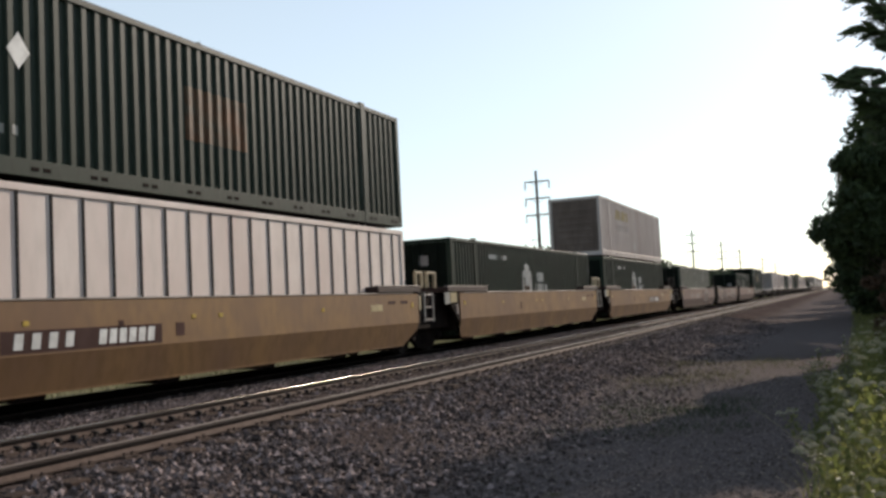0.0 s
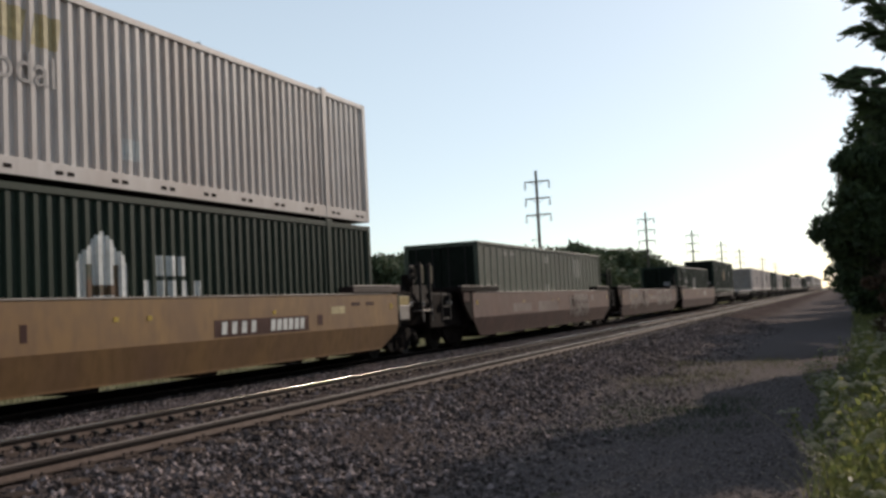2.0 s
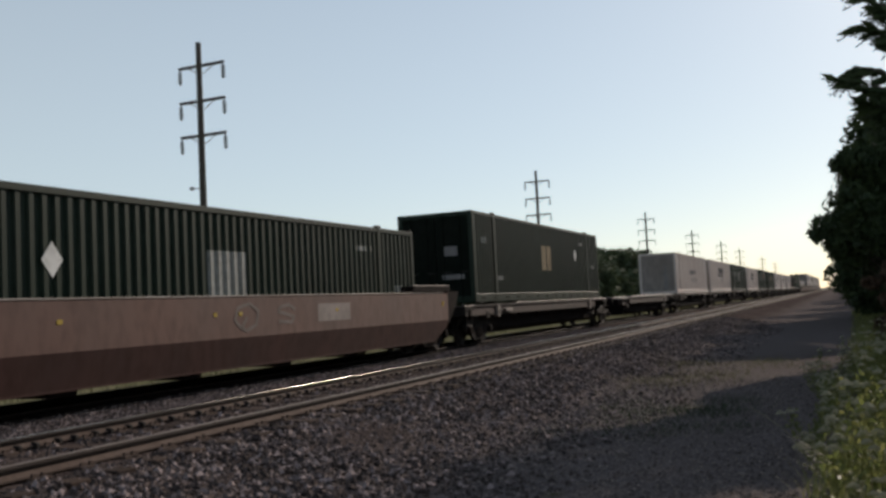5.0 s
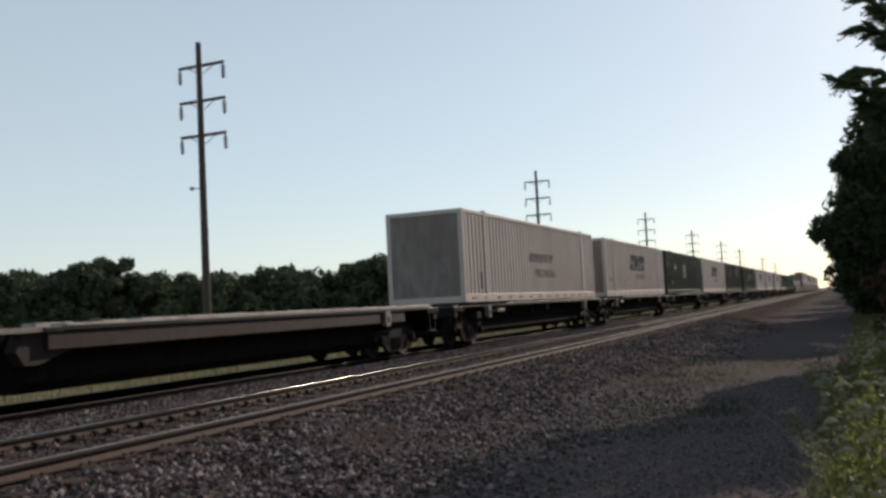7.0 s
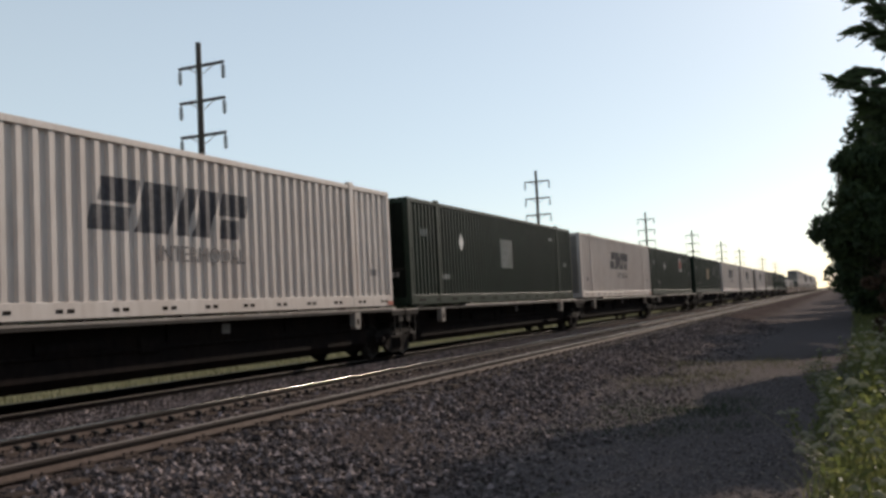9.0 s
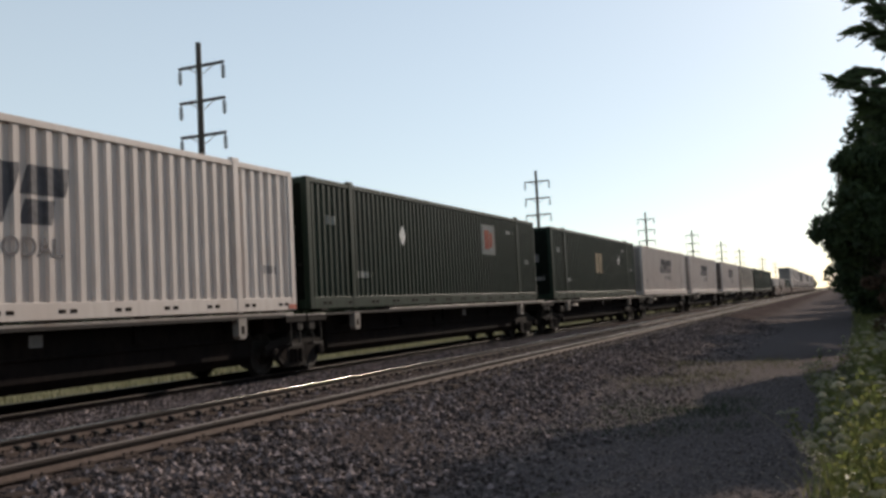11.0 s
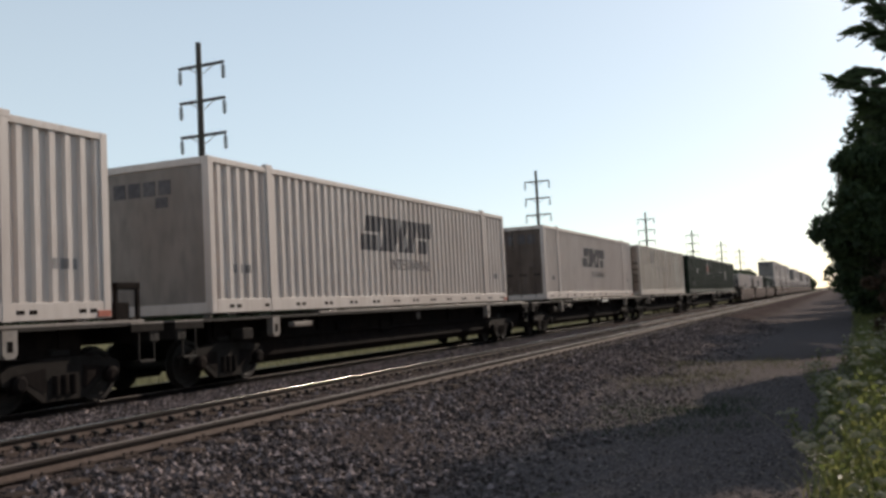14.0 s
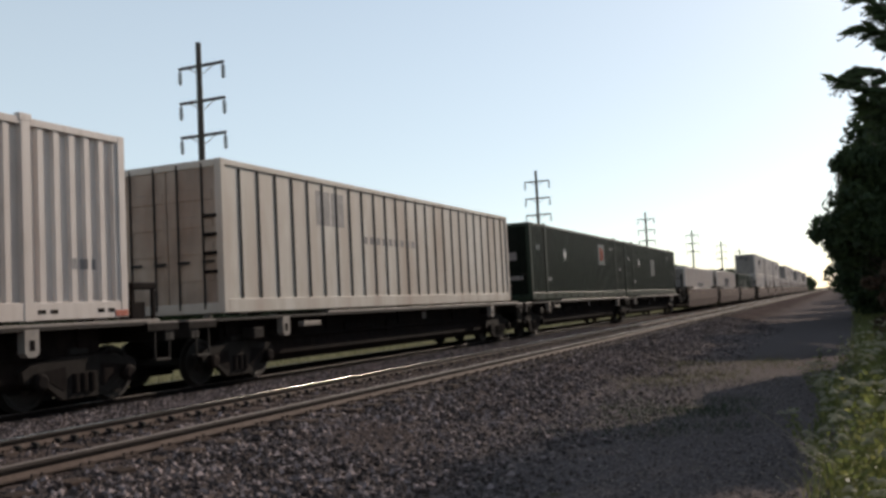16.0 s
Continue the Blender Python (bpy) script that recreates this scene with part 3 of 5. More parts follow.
def truck(parent, y, frame_mat=None):
    """Two-axle truck centred at y on the unit, wheels on the rails."""
    frame_mat = frame_mat or BLACK
    g = RAIL_Z
    hub = g + 0.435
    t = part("truck", cube(-1.0, 1.0, y - 0.2, y + 0.2, g + 0.42, 0.62, 0.03), RUST, parent)
    wb = 0.89
    for s in (-1, 1):
        pts = [(y - 1.12, g + 0.42), (y - 1.16, g + 0.60), (y - 1.02, g + 0.68), (y - 0.38, g + 0.76), (y + 0.38, g + 0.76), (y + 1.02, g + 0.68), (y + 1.16, g + 0.60), (y + 1.12, g + 0.42), (y + 0.76, g + 0.38), (y + 0.42, g + 0.13), (y - 0.42, g + 0.13), (y - 0.76, g + 0.38)]
        sf = part("side_frame", side_plate(pts, s * 0.95, s * 1.06), frame_mat, t)
        for d in (-1, 1):
            # Black plate on the solid frame paints the dark of each opening.
            pts = [(y + d * 0.36, g + 0.62), (y + d * 0.82, g + 0.57), (y + d * 0.82, g + 0.50), (y + d * 0.40, g + 0.26), (y + d * 0.34, g + 0.30)]
            part("frame_opening", side_plate(pts, s * 1.055, s * 1.066), BLACK, sf)
        for k in (-0.17, 0.0, 0.17):
            part("bolster_spring", rod(bmesh.new(), (s * 1.04, y + k, g + 0.22), (s * 1.04, y + k, g + 0.50), 0.07, 10), BLACK, t)
        for dy in (-wb, wb):
            bm = lathe_x([(0.0, 0.13), (0.10, 0.13), (0.13, 0.08), (0.13, 0.0)], 12)
            if s < 0:
                bmesh.ops.transform(bm, matrix=pose(0, 0, 0, 0, 0, 180), verts=bm.verts)
            bmesh.ops.translate(bm, vec=(s * 1.05, y + dy, hub), verts=bm.verts)
            part("bearing_cap", bm, BLACK, t)
    for dy in (-wb, wb):
        part("axle", rod(bmesh.new(), (-0.9, y + dy, hub), (0.9, y + dy, hub), 0.08, 10), WHEEL, t)
        for s in (-1, 1):
            bm = wheel_mesh()
            if s < 0:
                bmesh.ops.transform(bm, matrix=pose(0, 0, 0, 0, 0, 180), verts=bm.verts)
            bmesh.ops.translate(bm, vec=(s * 0.75, y + dy, hub), verts=bm.verts)
            part("wheel", bm, WHEEL, t, smooth=False)
    return t


def ladder(parent, x, y0, y1, z0, z1, n=5, mat=None):
    mat = mat or BARE
    lad = part("ladder", rod(bmesh.new(), (x, y0, z0), (x, y0, z1), 0.026, 6), mat, parent)
    part("ladder_rail", rod(bmesh.new(), (x, y1, z0), (x, y1, z1), 0.026, 6), mat, lad)
    for i in range(n):
        z = z0 + 0.05 + i * (z1 - z0 - 0.1) / (n - 1)
        part("rung", rod(bmesh.new(), (x, y0, z), (x, y1, z), 0.018, 6), mat, lad)
    return lad


WELL_HALF = 1.60
WTOP, WMID, WBOT = 1.33, 0.58, 0.03


def well_unit(label, upper, lower, front_cut, rear_cut, trucks, marks):
    """One well of an articulated car; y = 0 where its load begins."""
    u = tagged(new("well_car"), label=label, category="rail car", group="cars of the train")
    y0, y1 = -front_cut, LEN + rear_cut
    ztop, zmid, zbot = WTOP, WMID, WBOT
    for s in (-1, 1):
        up = [(s * WELL_HALF, zmid), (s * WELL_HALF, ztop), (s * (WELL_HALF - 0.14), ztop), (s * (WELL_HALF - 0.14), ztop - 0.1), (s * (WELL_HALF - 0.02), ztop - 0.1), (s * (WELL_HALF - 0.02), zmid)]
        part("side_wall", extrude_profile(up, y0, y1), upper, u)
        b = bmesh.new()
        # lower wall leans inward, rises at both ends and takes the lower, darker paint
        cut = 0.75 if front_cut > 1 else 0.2
        xs = [(y0 + 0.02, zmid - (0.06 if front_cut > 1 else 0.30)), (y0 + cut, zbot), (y1 - 0.75, zbot), (y1 - 0.05, zmid - 0.18)]
        va = [b.verts.new((s * WELL_HALF, y, zmid)) for y in (y0, y0 + cut, y1 - 0.75, y1)]
        vb = [b.verts.new((s * (WELL_HALF - 0.11 * (zmid - z) / (zmid - zbot)), y, z)) for y, z in xs]
        for i in range(3):
            b.faces.new((va[i], va[i + 1], vb[i + 1], vb[i]))
        bmesh.ops.recalc_face_normals(b, faces=b.faces)
        bmesh.ops.solidify(b, geom=b.faces[:], thickness=0.012)
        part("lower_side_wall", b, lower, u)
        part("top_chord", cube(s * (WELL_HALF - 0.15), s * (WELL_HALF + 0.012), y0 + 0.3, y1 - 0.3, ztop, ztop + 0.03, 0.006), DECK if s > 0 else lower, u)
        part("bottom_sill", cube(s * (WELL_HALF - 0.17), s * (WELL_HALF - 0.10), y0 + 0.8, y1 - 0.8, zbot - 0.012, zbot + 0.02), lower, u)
    for i in range(6):
        yy = 0.9 + i * 2.87
        part("cross_member", cube(-1.42, 1.42, yy - 0.3, yy + 0.3, zbot - 0.09, zbot + 0.12, 0.03), BLACK, u)
    # end platforms, bulkheads and fittings
    for end, yy, d in ((0, y0, -1), (1, y1, 1)):
        part("bulkhead", cube(-1.42, 1.42, yy - d * 0.04, yy - d * 0.16, 0.25, 1.36, 0.02), BLACK, u)
        part("end_platform", cube(-WELL_HALF + 0.05, WELL_HALF + 0.03, yy - d * 2.3, yy + (0.15 if end else -0.95), ztop + 0.035, ztop + 0.19, 0.02), BLACK if upper is not YELLOW else DARKRED, u)
        # Pale strip that paints the bright light along the platform's top edge.
        part("platform_edge", cube(WELL_HALF - 0.09, WELL_HALF + 0.034, yy - d * 2.3, yy + (0.12 if end else -0.92), ztop + 0.193, ztop + 0.215, 0.005), DECK, u)
        part("end_sill", cube(-0.45, 0.45, yy, yy + d * 1.05, 0.72, 1.14, 0.03), BLACK, u)
        part("side_sill_end", side_plate([(yy, 0.5), (yy, 1.38), (yy + d * 0.85, 1.38), (yy + d * 0.75, 1.1), (yy + d * 0.1, 0.5)], WELL_HALF - 0.12, WELL_HALF - 0.02), BLACK, u)
        part("brake_cylinder", rod(bmesh.new(), (0.7, yy + d * 0.25, 1.0), (0.7, yy + d * 0.75, 1.0), 0.13, 12), BLACK, u)
        part("reflector", cube(WELL_HALF, WELL_HALF + 0.008, yy - d * 0.35 - 0.05, yy - d * 0.35 + 0.05, 0.98, 1.10), REFLECTOR, u)
        for k in (0.22, 0.44):
            part("reflector", cube(WELL_HALF, WELL_HALF + 0.008, LEN * k + (0 if end else 4.3) - 0.05, LEN * k + (0 if end else 4.3) + 0.05, 0.98, 1.05), REFLECTOR, u)
    part("connector_housing", cube(-1.25, 1.30, y0 - 2.55, y0 - 0.2, 0.36, 1.36, 0.04), BLACK, u)
    for ty in trucks:
        truck(u, ty)
    # ladder and handrails at the leading end
    yl = y0 - (2.27 if upper is YELLOW else 2.1)
    open_end = front_cut > 1
    ladder(u, WELL_HALF + 0.01, yl - 0.28, yl + 0.28, 0.58, 1.34, 3, RUST if open_end else BARE if upper is YELLOW else DARKPOST)
    for y in (-4.7, -4.1) if open_end else () if upper is YELLOW else (yl - 0.30, yl + 0.30):
        part("grab_iron", rod(rod(bmesh.new(), (WELL_HALF - 0.15, y, 0.75), (WELL_HALF - 0.15, y, 2.19 if open_end else 2.4), 0.045, 6), (WELL_HALF - 0.5, y, 2.1), (WELL_HALF - 0.15, y, 2.1), 0.03, 6), RUST, u)
    if upper is YELLOW:
        for ya, wide in ((yl - 0.32, 0.38), (yl + 0.40, 0.53)):
            hr = bmesh.new()
            for p, q, r in (((ya, 1.5), (ya, 1.9), 0.05), ((ya + wide, 1.5), (ya + wide, 1.9), 0.05), ((ya - 0.04, 1.9), (ya + wide + 0.04, 1.9), 0.035)):
                rod(hr, (WELL_HALF - 0.2, *p), (WELL_HALF - 0.2, *q), r, 6)
            part("hand_rail", hr, CREAM, u, "cream-painted end hand rail")
    if open_end:
        wheel = part("brake_wheel", lathe_x([(0, 0.22), (0.02, 0.25), (0.05, 0.22), (0.05, 0.19), (0, 0.19)], 18), RUST, u)
        wheel.location = (1.28, -4.9, 1.85)
        for k in range(6):
            a = k * math.tau / 6
            part("wheel_spoke", rod(bmesh.new(), (0.02, 0, 0), (0.02, 0.2 * math.cos(a), 0.2 * math.sin(a)), 0.02, 5), RUST, wheel)
        part("brake_stand", cube(1.0, 1.26, -4.98, -4.76, 1.1, 1.86, 0.03), BLACK, u)
        for y in (-4.7, -4.1):
            loop = rod(bmesh.new(), (1.45, y, 2.14), (1.45, y + 0.16, 2.08), 0.018, 6)
            part("rail_loop", rod(loop, (1.45, y + 0.16, 2.08), (1.45, y + 0.16, 1.62), 0.018, 6), CREAM, u)
            part("rail_leg", rod(bmesh.new(), (1.47, y + 0.08, 0.60), (1.47, y, 1.0), 0.025, 6), DECK, u)
        part("foot_board", cube(1.2, 1.5, -4.75, -4.05, 0.86, 0.90, 0.008), DECK, u)
        part("draft_housing", extrude_profile([(-0.9, 0.5), (-0.9, 1.5), (1.15, 1.58), (1.3, 1.1), (1.1, 0.5)], -5.9, -3.7), BLACK, u)
        for y in (-5.3, -4.5, -2.6):
            part("hose_bracket", cube(1.28, 1.36, y, y + 0.28, 1.0, 1.12, 0.02), DECK, u)
    if rear_cut > 0.5 and upper is YELLOW:
        part("end_panel_frame", cube(WELL_HALF - 0.08, WELL_HALF - 0.02, 16.90, 17.62, 0.62, 1.33, 0.01), BLACK, u)
        part("yellow_panel", cube(WELL_HALF - 0.03, WELL_HALF + 0.012, 16.97, 17.54, 1.05, 1.28, 0.01), REFLECTOR_DIM, u, "dull yellow end panel")
        part("grey_panel", cube(WELL_HALF - 0.03, WELL_HALF + 0.010, 16.97, 17.54, 0.68, 1.04, 0.01), DECK, u, "dull grey end panel")
    part("panel", cube(WELL_HALF - 0.02, WELL_HALF + 0.006, y0 - 0.72, y0 - 0.25, 1.06, 1.36, 0.01), GOLD if upper is YELLOW else BROWN_LOW, u)
    if upper is YELLOW:
        part("white_plate", cube(WELL_HALF - 0.02, WELL_HALF + 0.008, y0 - 1.12, y0 - 0.76, 1.02, 1.36, 0.01), FADEDWHITE, u, "scuffed white plate")
        part("white_strip", cube(WELL_HALF - 0.02, WELL_HALF + 0.006, y0 - 0.28, y0 - 0.16, 0.72, 1.0, 0.005), SPRAY, u)
        part("end_plate", cube(WELL_HALF - 0.05, WELL_HALF + 0.004, y1 + 0.06, y1 + 0.18, 0.90, 1.28, 0.01), CREAM, u, "cream end plate")
        for ya, yb, za, zb, mm in ((13.6, 14.2, 0.92, 1.08, GOLD), (14.5, 14.9, 1.08, 1.16, BROWN_LOW), (15.2, 15.6, 1.08, 1.16, BROWN_LOW), (5.3, 5.42, 0.75, 1.0, BROWN_LOW)):
            part("stencil_patch", cube(WELL_HALF - 0.001, WELL_HALF + 0.004, ya, yb, za, zb), mm, u)
    for draw in marks:
        draw(u)
    return u


def number_panel(y):
    def draw(u):
        x = WELL_HALF + 0.004
        part("number_board", cube(WELL_HALF - 0.001, x, y, y + 3.15, 0.61, 0.92), BROWN_LOW, u, "dark board with white writing bars")
        for yy in [y + 0.2 + i * 0.30 for i in range(4)] + [y + 1.75 + i * 0.21 for i in range(6)]:
            v = [(x + 0.004, yy, 0.66), (x + 0.004, yy + 0.15, 0.66), (x + 0.004, yy + 0.18, 0.88), (x + 0.004, yy + 0.03, 0.88)]
            raw("writing_bar", v, [(0, 1, 2, 3)], PAINTWHITE, u)
        part("label_patch", cube(WELL_HALF - 0.001, x, y + 3.5, y + 3.72, 0.70, 0.92), BROWN_LOW, u)
    return draw


def stroke(pts, width, x):
    """A flat band of paint along a polyline on the car side."""
    v, f = [], []
    p = [Vector((0, a, b)) for a, b in pts]
    for i, q in enumerate(p):
        d = (p[min(i + 1, len(p) - 1)] - p[max(i - 1, 0)]).normalized()
        nrm = Vector((0, -d.z, d.y)) * width / 2
        for w in (q + nrm, q - nrm):
            v.append((x - (0.11 * (WMID - w.z) / (WMID - WBOT) if w.z < WMID else 0), w.y, w.z))
        if i:
            k = 2 * i
            f.append((k - 2, k - 1, k + 1, k))
    return v, f


def spray(u, strokes, width, mat, x=WELL_HALF + 0.005):
    for j, pts in enumerate(strokes):
        sm = []
        for i in range(len(pts) - 1):
            for k in range(4):
                sm.append(tuple(pts[i][c] + (pts[i + 1][c] - pts[i][c]) * k / 4 for c in (0, 1)))
        sm.append(pts[-1])
        v, f = stroke(sm, width, x + 0.0012 * j)
        raw("graffiti", v, f, mat, u)


# fat sprayed forms on a unit square: hooks, zigzags, wedges, bowls and tails
FORMS = (
    ((0.9, 0.72), (0.62, 1.0), (0.22, 0.92), (0.1, 0.66), (0.45, 0.5), (0.85, 0.3), (0.7, 0.02), (0.12, 0.1)),
    ((0.95, 0.95), (0.4, 1.0), (0.12, 0.7), (0.4, 0.52), (0.8, 0.5), (0.35, 0.45), (0.1, 0.2), (0.5, 0.0), (0.95, 0.12)),
    ((0.02, 0.0), (0.3, 0.95), (0.52, 0.9), (0.62, 0.1), (0.95, 0.55), (0.2, 0.4)),
    ((0.05, 0.9), (0.4, 0.62), (0.42, 0.03), (0.55, 0.5), (0.95, 0.98), (0.6, 0.55), (0.98, 0.05)),
    ((0.3, 0.08), (0.08, 0.4), (0.2, 0.85), (0.6, 1.0), (0.92, 0.7), (0.82, 0.2), (0.5, 0.0), (0.3, 0.08), (0.5, 0.5)),
    ((0.1, 1.0), (0.15, 0.5), (0.1, 0.0), (0.3, 0.45), (0.9, 0.85), (0.35, 0.5), (0.95, 0.1)),
)


def bubble(y, w, z0, z1, kind):
    """Strokes of one sprayed form, filling the given box."""
    return [[(y + a * w, z0 + b * (z1 - z0)) for a, b in FORMS[kind % 6]]]


def graffiti_a(u):
    s = []
    for i, (k, w) in enumerate(((0, 1.0), (1, 0.95), (2, 1.0), (3, 0.9), (4, 1.15))):
        y = (1.75, 2.75, 3.7, 4.8, 5.75)[i]
        s += bubble(y - 0.04, w * 1.05, 0.44 - 0.05 * (i % 2), 1.27, k)
    for y, z0, z1 in ((1.8, 0.72, 1.10), (2.8, 0.76, 1.16)):
        part("paint_fill", cube(WELL_HALF - 0.001, WELL_HALF + 0.003, y, y + 0.75, z0, z1), SPRAYTAN, u, "dull orange sprayed fill")
    spray(u, s, 0.24, SPRAY)
    spray(u, [[(a + 0.06, b - 0.02) for a, b in q] for q in s], 0.06, SPRAYDIM, WELL_HALF + 0.013)
    s = []
    for i, k in enumerate((4, 1, 5, 2, 0, 4, 3)):
        s += bubble(9.6 + i * 0.70, 0.98, 0.46, 1.27, k)
    spray(u, s, 0.15, SPRAY)
    part("label_patch", cube(WELL_HALF - 0.001, WELL_HALF + 0.004, 7.2, 9.4, 0.80, 0.92), SPRAY, u)


def graffiti_b(u):
    s = []
    for i, k in enumerate((5, 1, 4, 0, 4)):
        s += bubble(9.6 + i * 0.58, 0.60, 0.34, 1.12, k)
    spray(u, s, 0.22, SPRAY)
    spray(u, [[(a + 0.05, b - 0.02) for a, b in q] for q in s], 0.05, SPRAYDIM, WELL_HALF + 0.013)
    s = []
    for i, k in enumerate((3, 2, 0, 5)):
        s += bubble(5.6 + i * 0.6, 0.5, 0.66, 0.96, k)
    spray(u, s, 0.06, SPRAYDIM)
    for y, w, z0, z1 in ((2.4, 2.0, 0.66, 0.95), (5.2, 2.6, 0.60, 0.98), (13.0, 0.5, 0.9, 1.15)):
        part("faded_patch", cube(WELL_HALF - 0.001, WELL_HALF + 0.003, y, y + w, z0, z1), SPRAYDIM, u)
    part("panel_patch", cube(WELL_HALF - 0.001, WELL_HALF + 0.004, 9.4, 12.6, 0.79, 1.15), BROWN_LOW, u)


def graffiti_c(u):
    spray(u, bubble(9.0, 0.8, 0.8, 1.15, 0) + bubble(7.6, 0.9, 0.7, 1.2, 4), 0.07, SPRAYDARK)
    part("label_patch", cube(WELL_HALF - 0.001, WELL_HALF + 0.004, 10.6, 12.0, 0.78, 1.16), SPRAY, u)


DECKZ = 1.05


def spine_unit(label, front, rear, front_truck, rear_truck, empty=False, brown=False):
    """Low spine platform that carries one box; y = 0 where the box begins."""
    u = tagged(new("platform_car"), label=label, category="rail car", group="cars of the train")
    y0, y1 = -front, LEN + rear
    sill0 = 3.2 if empty else y0 + 1.4
    part("centre_sill", extrude_profile([(-0.78, 0.0), (-0.95, 0.16), (-0.95, 0.91), (0.95, 0.91), (0.95, 0.16), (0.78, 0.0)], sill0, y1 - 1.4), BLACK, u)
    if empty:
        part("front_sill", cube(-0.3, 0.3, y0 + 1.2, 3.2, 0.55, 0.88, 0.02), DARKRED, u)
        part("side_frame_beam", side_plate([(2.9, 0.62), (3.0, 0.86), (5.9, 0.90), (5.4, 0.66), (4.2, 0.70), (3.3, 0.42), (3.05, 0.42)], 0.98, 1.2), DARKRED, u)
    for ya, yb in ((y0, y0 + 1.4), (y1 - 1.4, y1)):
        part("draft_sill", cube(-0.4, 0.4, ya, yb, 0.62, 0.92, 0.02), BLACK, u)
    for s in (-1, 1):
        part("deck_edge", cube(s * 0.9, s * 1.32, 3.3 if empty else y0 + 0.2, y1 - 0.2, 0.90, 0.95, 0.006), RUST, u)
        part("deck_edge", cube(s * 1.0, s * 1.325, y0 + 6.4, y1 - 0.4, 0.954, 1.03 if empty else 1.0, 0.006), BARE if empty else DECK, u)
    part("platform_plate", cube(-0.9, 0.9, 3.2 if empty else y0 + 0.1, y1 - 0.1, 0.922, 0.96), RUST, u)
    for k in range(5):
        yy = 0.6 + k * (LEN - 1.2) / 4
        part("cross_bearer", side_plate([(yy - 0.18, 0.60), (yy - 0.18, 0.92), (yy + 0.18, 0.92), (yy + 0.18, 0.60)], -1.0, 1.0), BLACK, u)
        for s in (-1, 1) if yy > 3 or not empty else ():
            part("container_pad", cube(s * 0.95, s * 1.29, yy - 0.15, yy + 0.15, 1.003, DECKZ - 0.004, 0.01), RUST, u)
    for yy, d in ((y0, -1), (y1, 1))[1 if empty else 0:]:
        part("end_beam", cube(-1.2, 1.34, yy - d * 0.30, yy - d * 0.06, 0.62, 0.92, 0.02), RUST, u)
        part("step", cube(1.2, 1.36, yy - d * 0.55, yy - d * 0.2, 0.30, 0.34, 0.006), RUST, u)
        for k in (0.55, 0.2):
            part("grab_iron", rod(bmesh.new(), (1.33, yy - d * k, 0.32), (1.33, yy - d * k, 0.9), 0.018, 6), RUST, u)
    # pedestals under the box's lifting frame, and walkways at both ends
    o40 = (LEN - 12.19) / 2
    for yy in (o40, LEN - o40) if not empty else (LEN - o40,):
        for s in (-1, 1):
            ped = part("box_pedestal", side_plate([(yy - 0.125, 0.60), (yy - 0.125, 0.93), (yy + 0.125, 0.93), (yy + 0.125, 0.60), (yy + 0.07, 0.54), (yy - 0.07, 0.54)], s * 1.20, s * 1.345), DECK, u, "dusty pale steel pedestal")
            # The hole's dark inside is a black plate on the face.
            part("pedestal_hole", cube(s * 1.343, s * 1.349, yy - 0.05, yy + 0.05, 0.63, 0.78, 0.004), BLACK, ped)
            part("pedestal_arm", cube(s * 0.9, s * 1.22, yy - 0.10, yy + 0.10, 0.66, 0.86, 0.01), BLACK, u)
    for ya, yb in ((y0 - 0.02, y0 + 0.75), (y1 - 0.75, y1 + 0.02))[1 if empty else 0:]:
        part("end_walkway", cube(0.75, 1.36, ya, yb, 0.925, 0.95, 0.006), DECK, u)
        part("walkway_skirt", cube(1.345, 1.365, ya, yb, 0.80, 0.924, 0.004), DUSTY, u)
    if front_truck is not None:
        part("step_board", cube(1.22, 1.38, 2.6, 3.3, 0.70, 0.80, 0.01), DECK, u)
        part("hand_brake_box", cube(1.0, 1.3, 0.9, 1.25, 0.52, 0.74, 0.02), DUSTY, u)
    if rear > 1.5:
        part("draft_box", side_plate([(LEN + 0.8, 0.12), (LEN + 0.8, 0.62), (LEN + 2.2, 0.62), (LEN + 2.2, 0.30), (LEN + 1.9, 0.12)], -0.6, 0.95), BLACK, u)
    if rear > 1.0 and not empty:
        hb = part("brake_frame", cube(0.98, 1.04, LEN + 0.36, LEN + 0.44, 0.95, 1.55, 0.01), BLACK, u)
        part("frame_post", cube(0.98, 1.04, LEN + 0.86, LEN + 0.94, 0.95, 1.50, 0.01), BLACK, hb)
        part("frame_bar", cube(0.96, 1.06, LEN + 0.36, LEN + 0.94, 1.50, 1.62, 0.02), BLACK, hb)
        part("brake_gear_box", cube(0.7, 1.0, LEN + 0.40, LEN + 0.75, 0.95, 1.30, 0.03), BLACK, hb)
    if brown:
        part("side_sill", cube(0.952, 1.28, 3.4 if empty else y0 + 0.6, y1 - 2.0, 0.62, 0.895, 0.01), DARKRED, u, "dark red-brown side sill")
    part("air_tank", rod(bmesh.new(), (0.88, 5.0, 0.62), (0.88, 6.4, 0.62), 0.15, 14), BLACK, u)
    part("brake_valve", cube(0.8, 1.02, 7.2, 7.7, 0.42, 0.72, 0.03), BLACK, u)
    part("data_panel", cube(0.945, 0.958, 9.5, 9.75, 0.66, 0.84), INK_FADED, u)
    part("deck_plate", cube(1.0, 1.33, 3.7, 6.3, 0.955, 1.0, 0.006), BARE if empty else DECK, u)
    part("train_pipe", rod(bmesh.new(), (0.99, sill0, 0.5), (0.99, y1 - 1.2, 0.5), 0.025, 6), BLACK, u)
    for ty in (front_truck, rear_truck):
        if ty is not None:
            truck(u, ty, DUSTY)
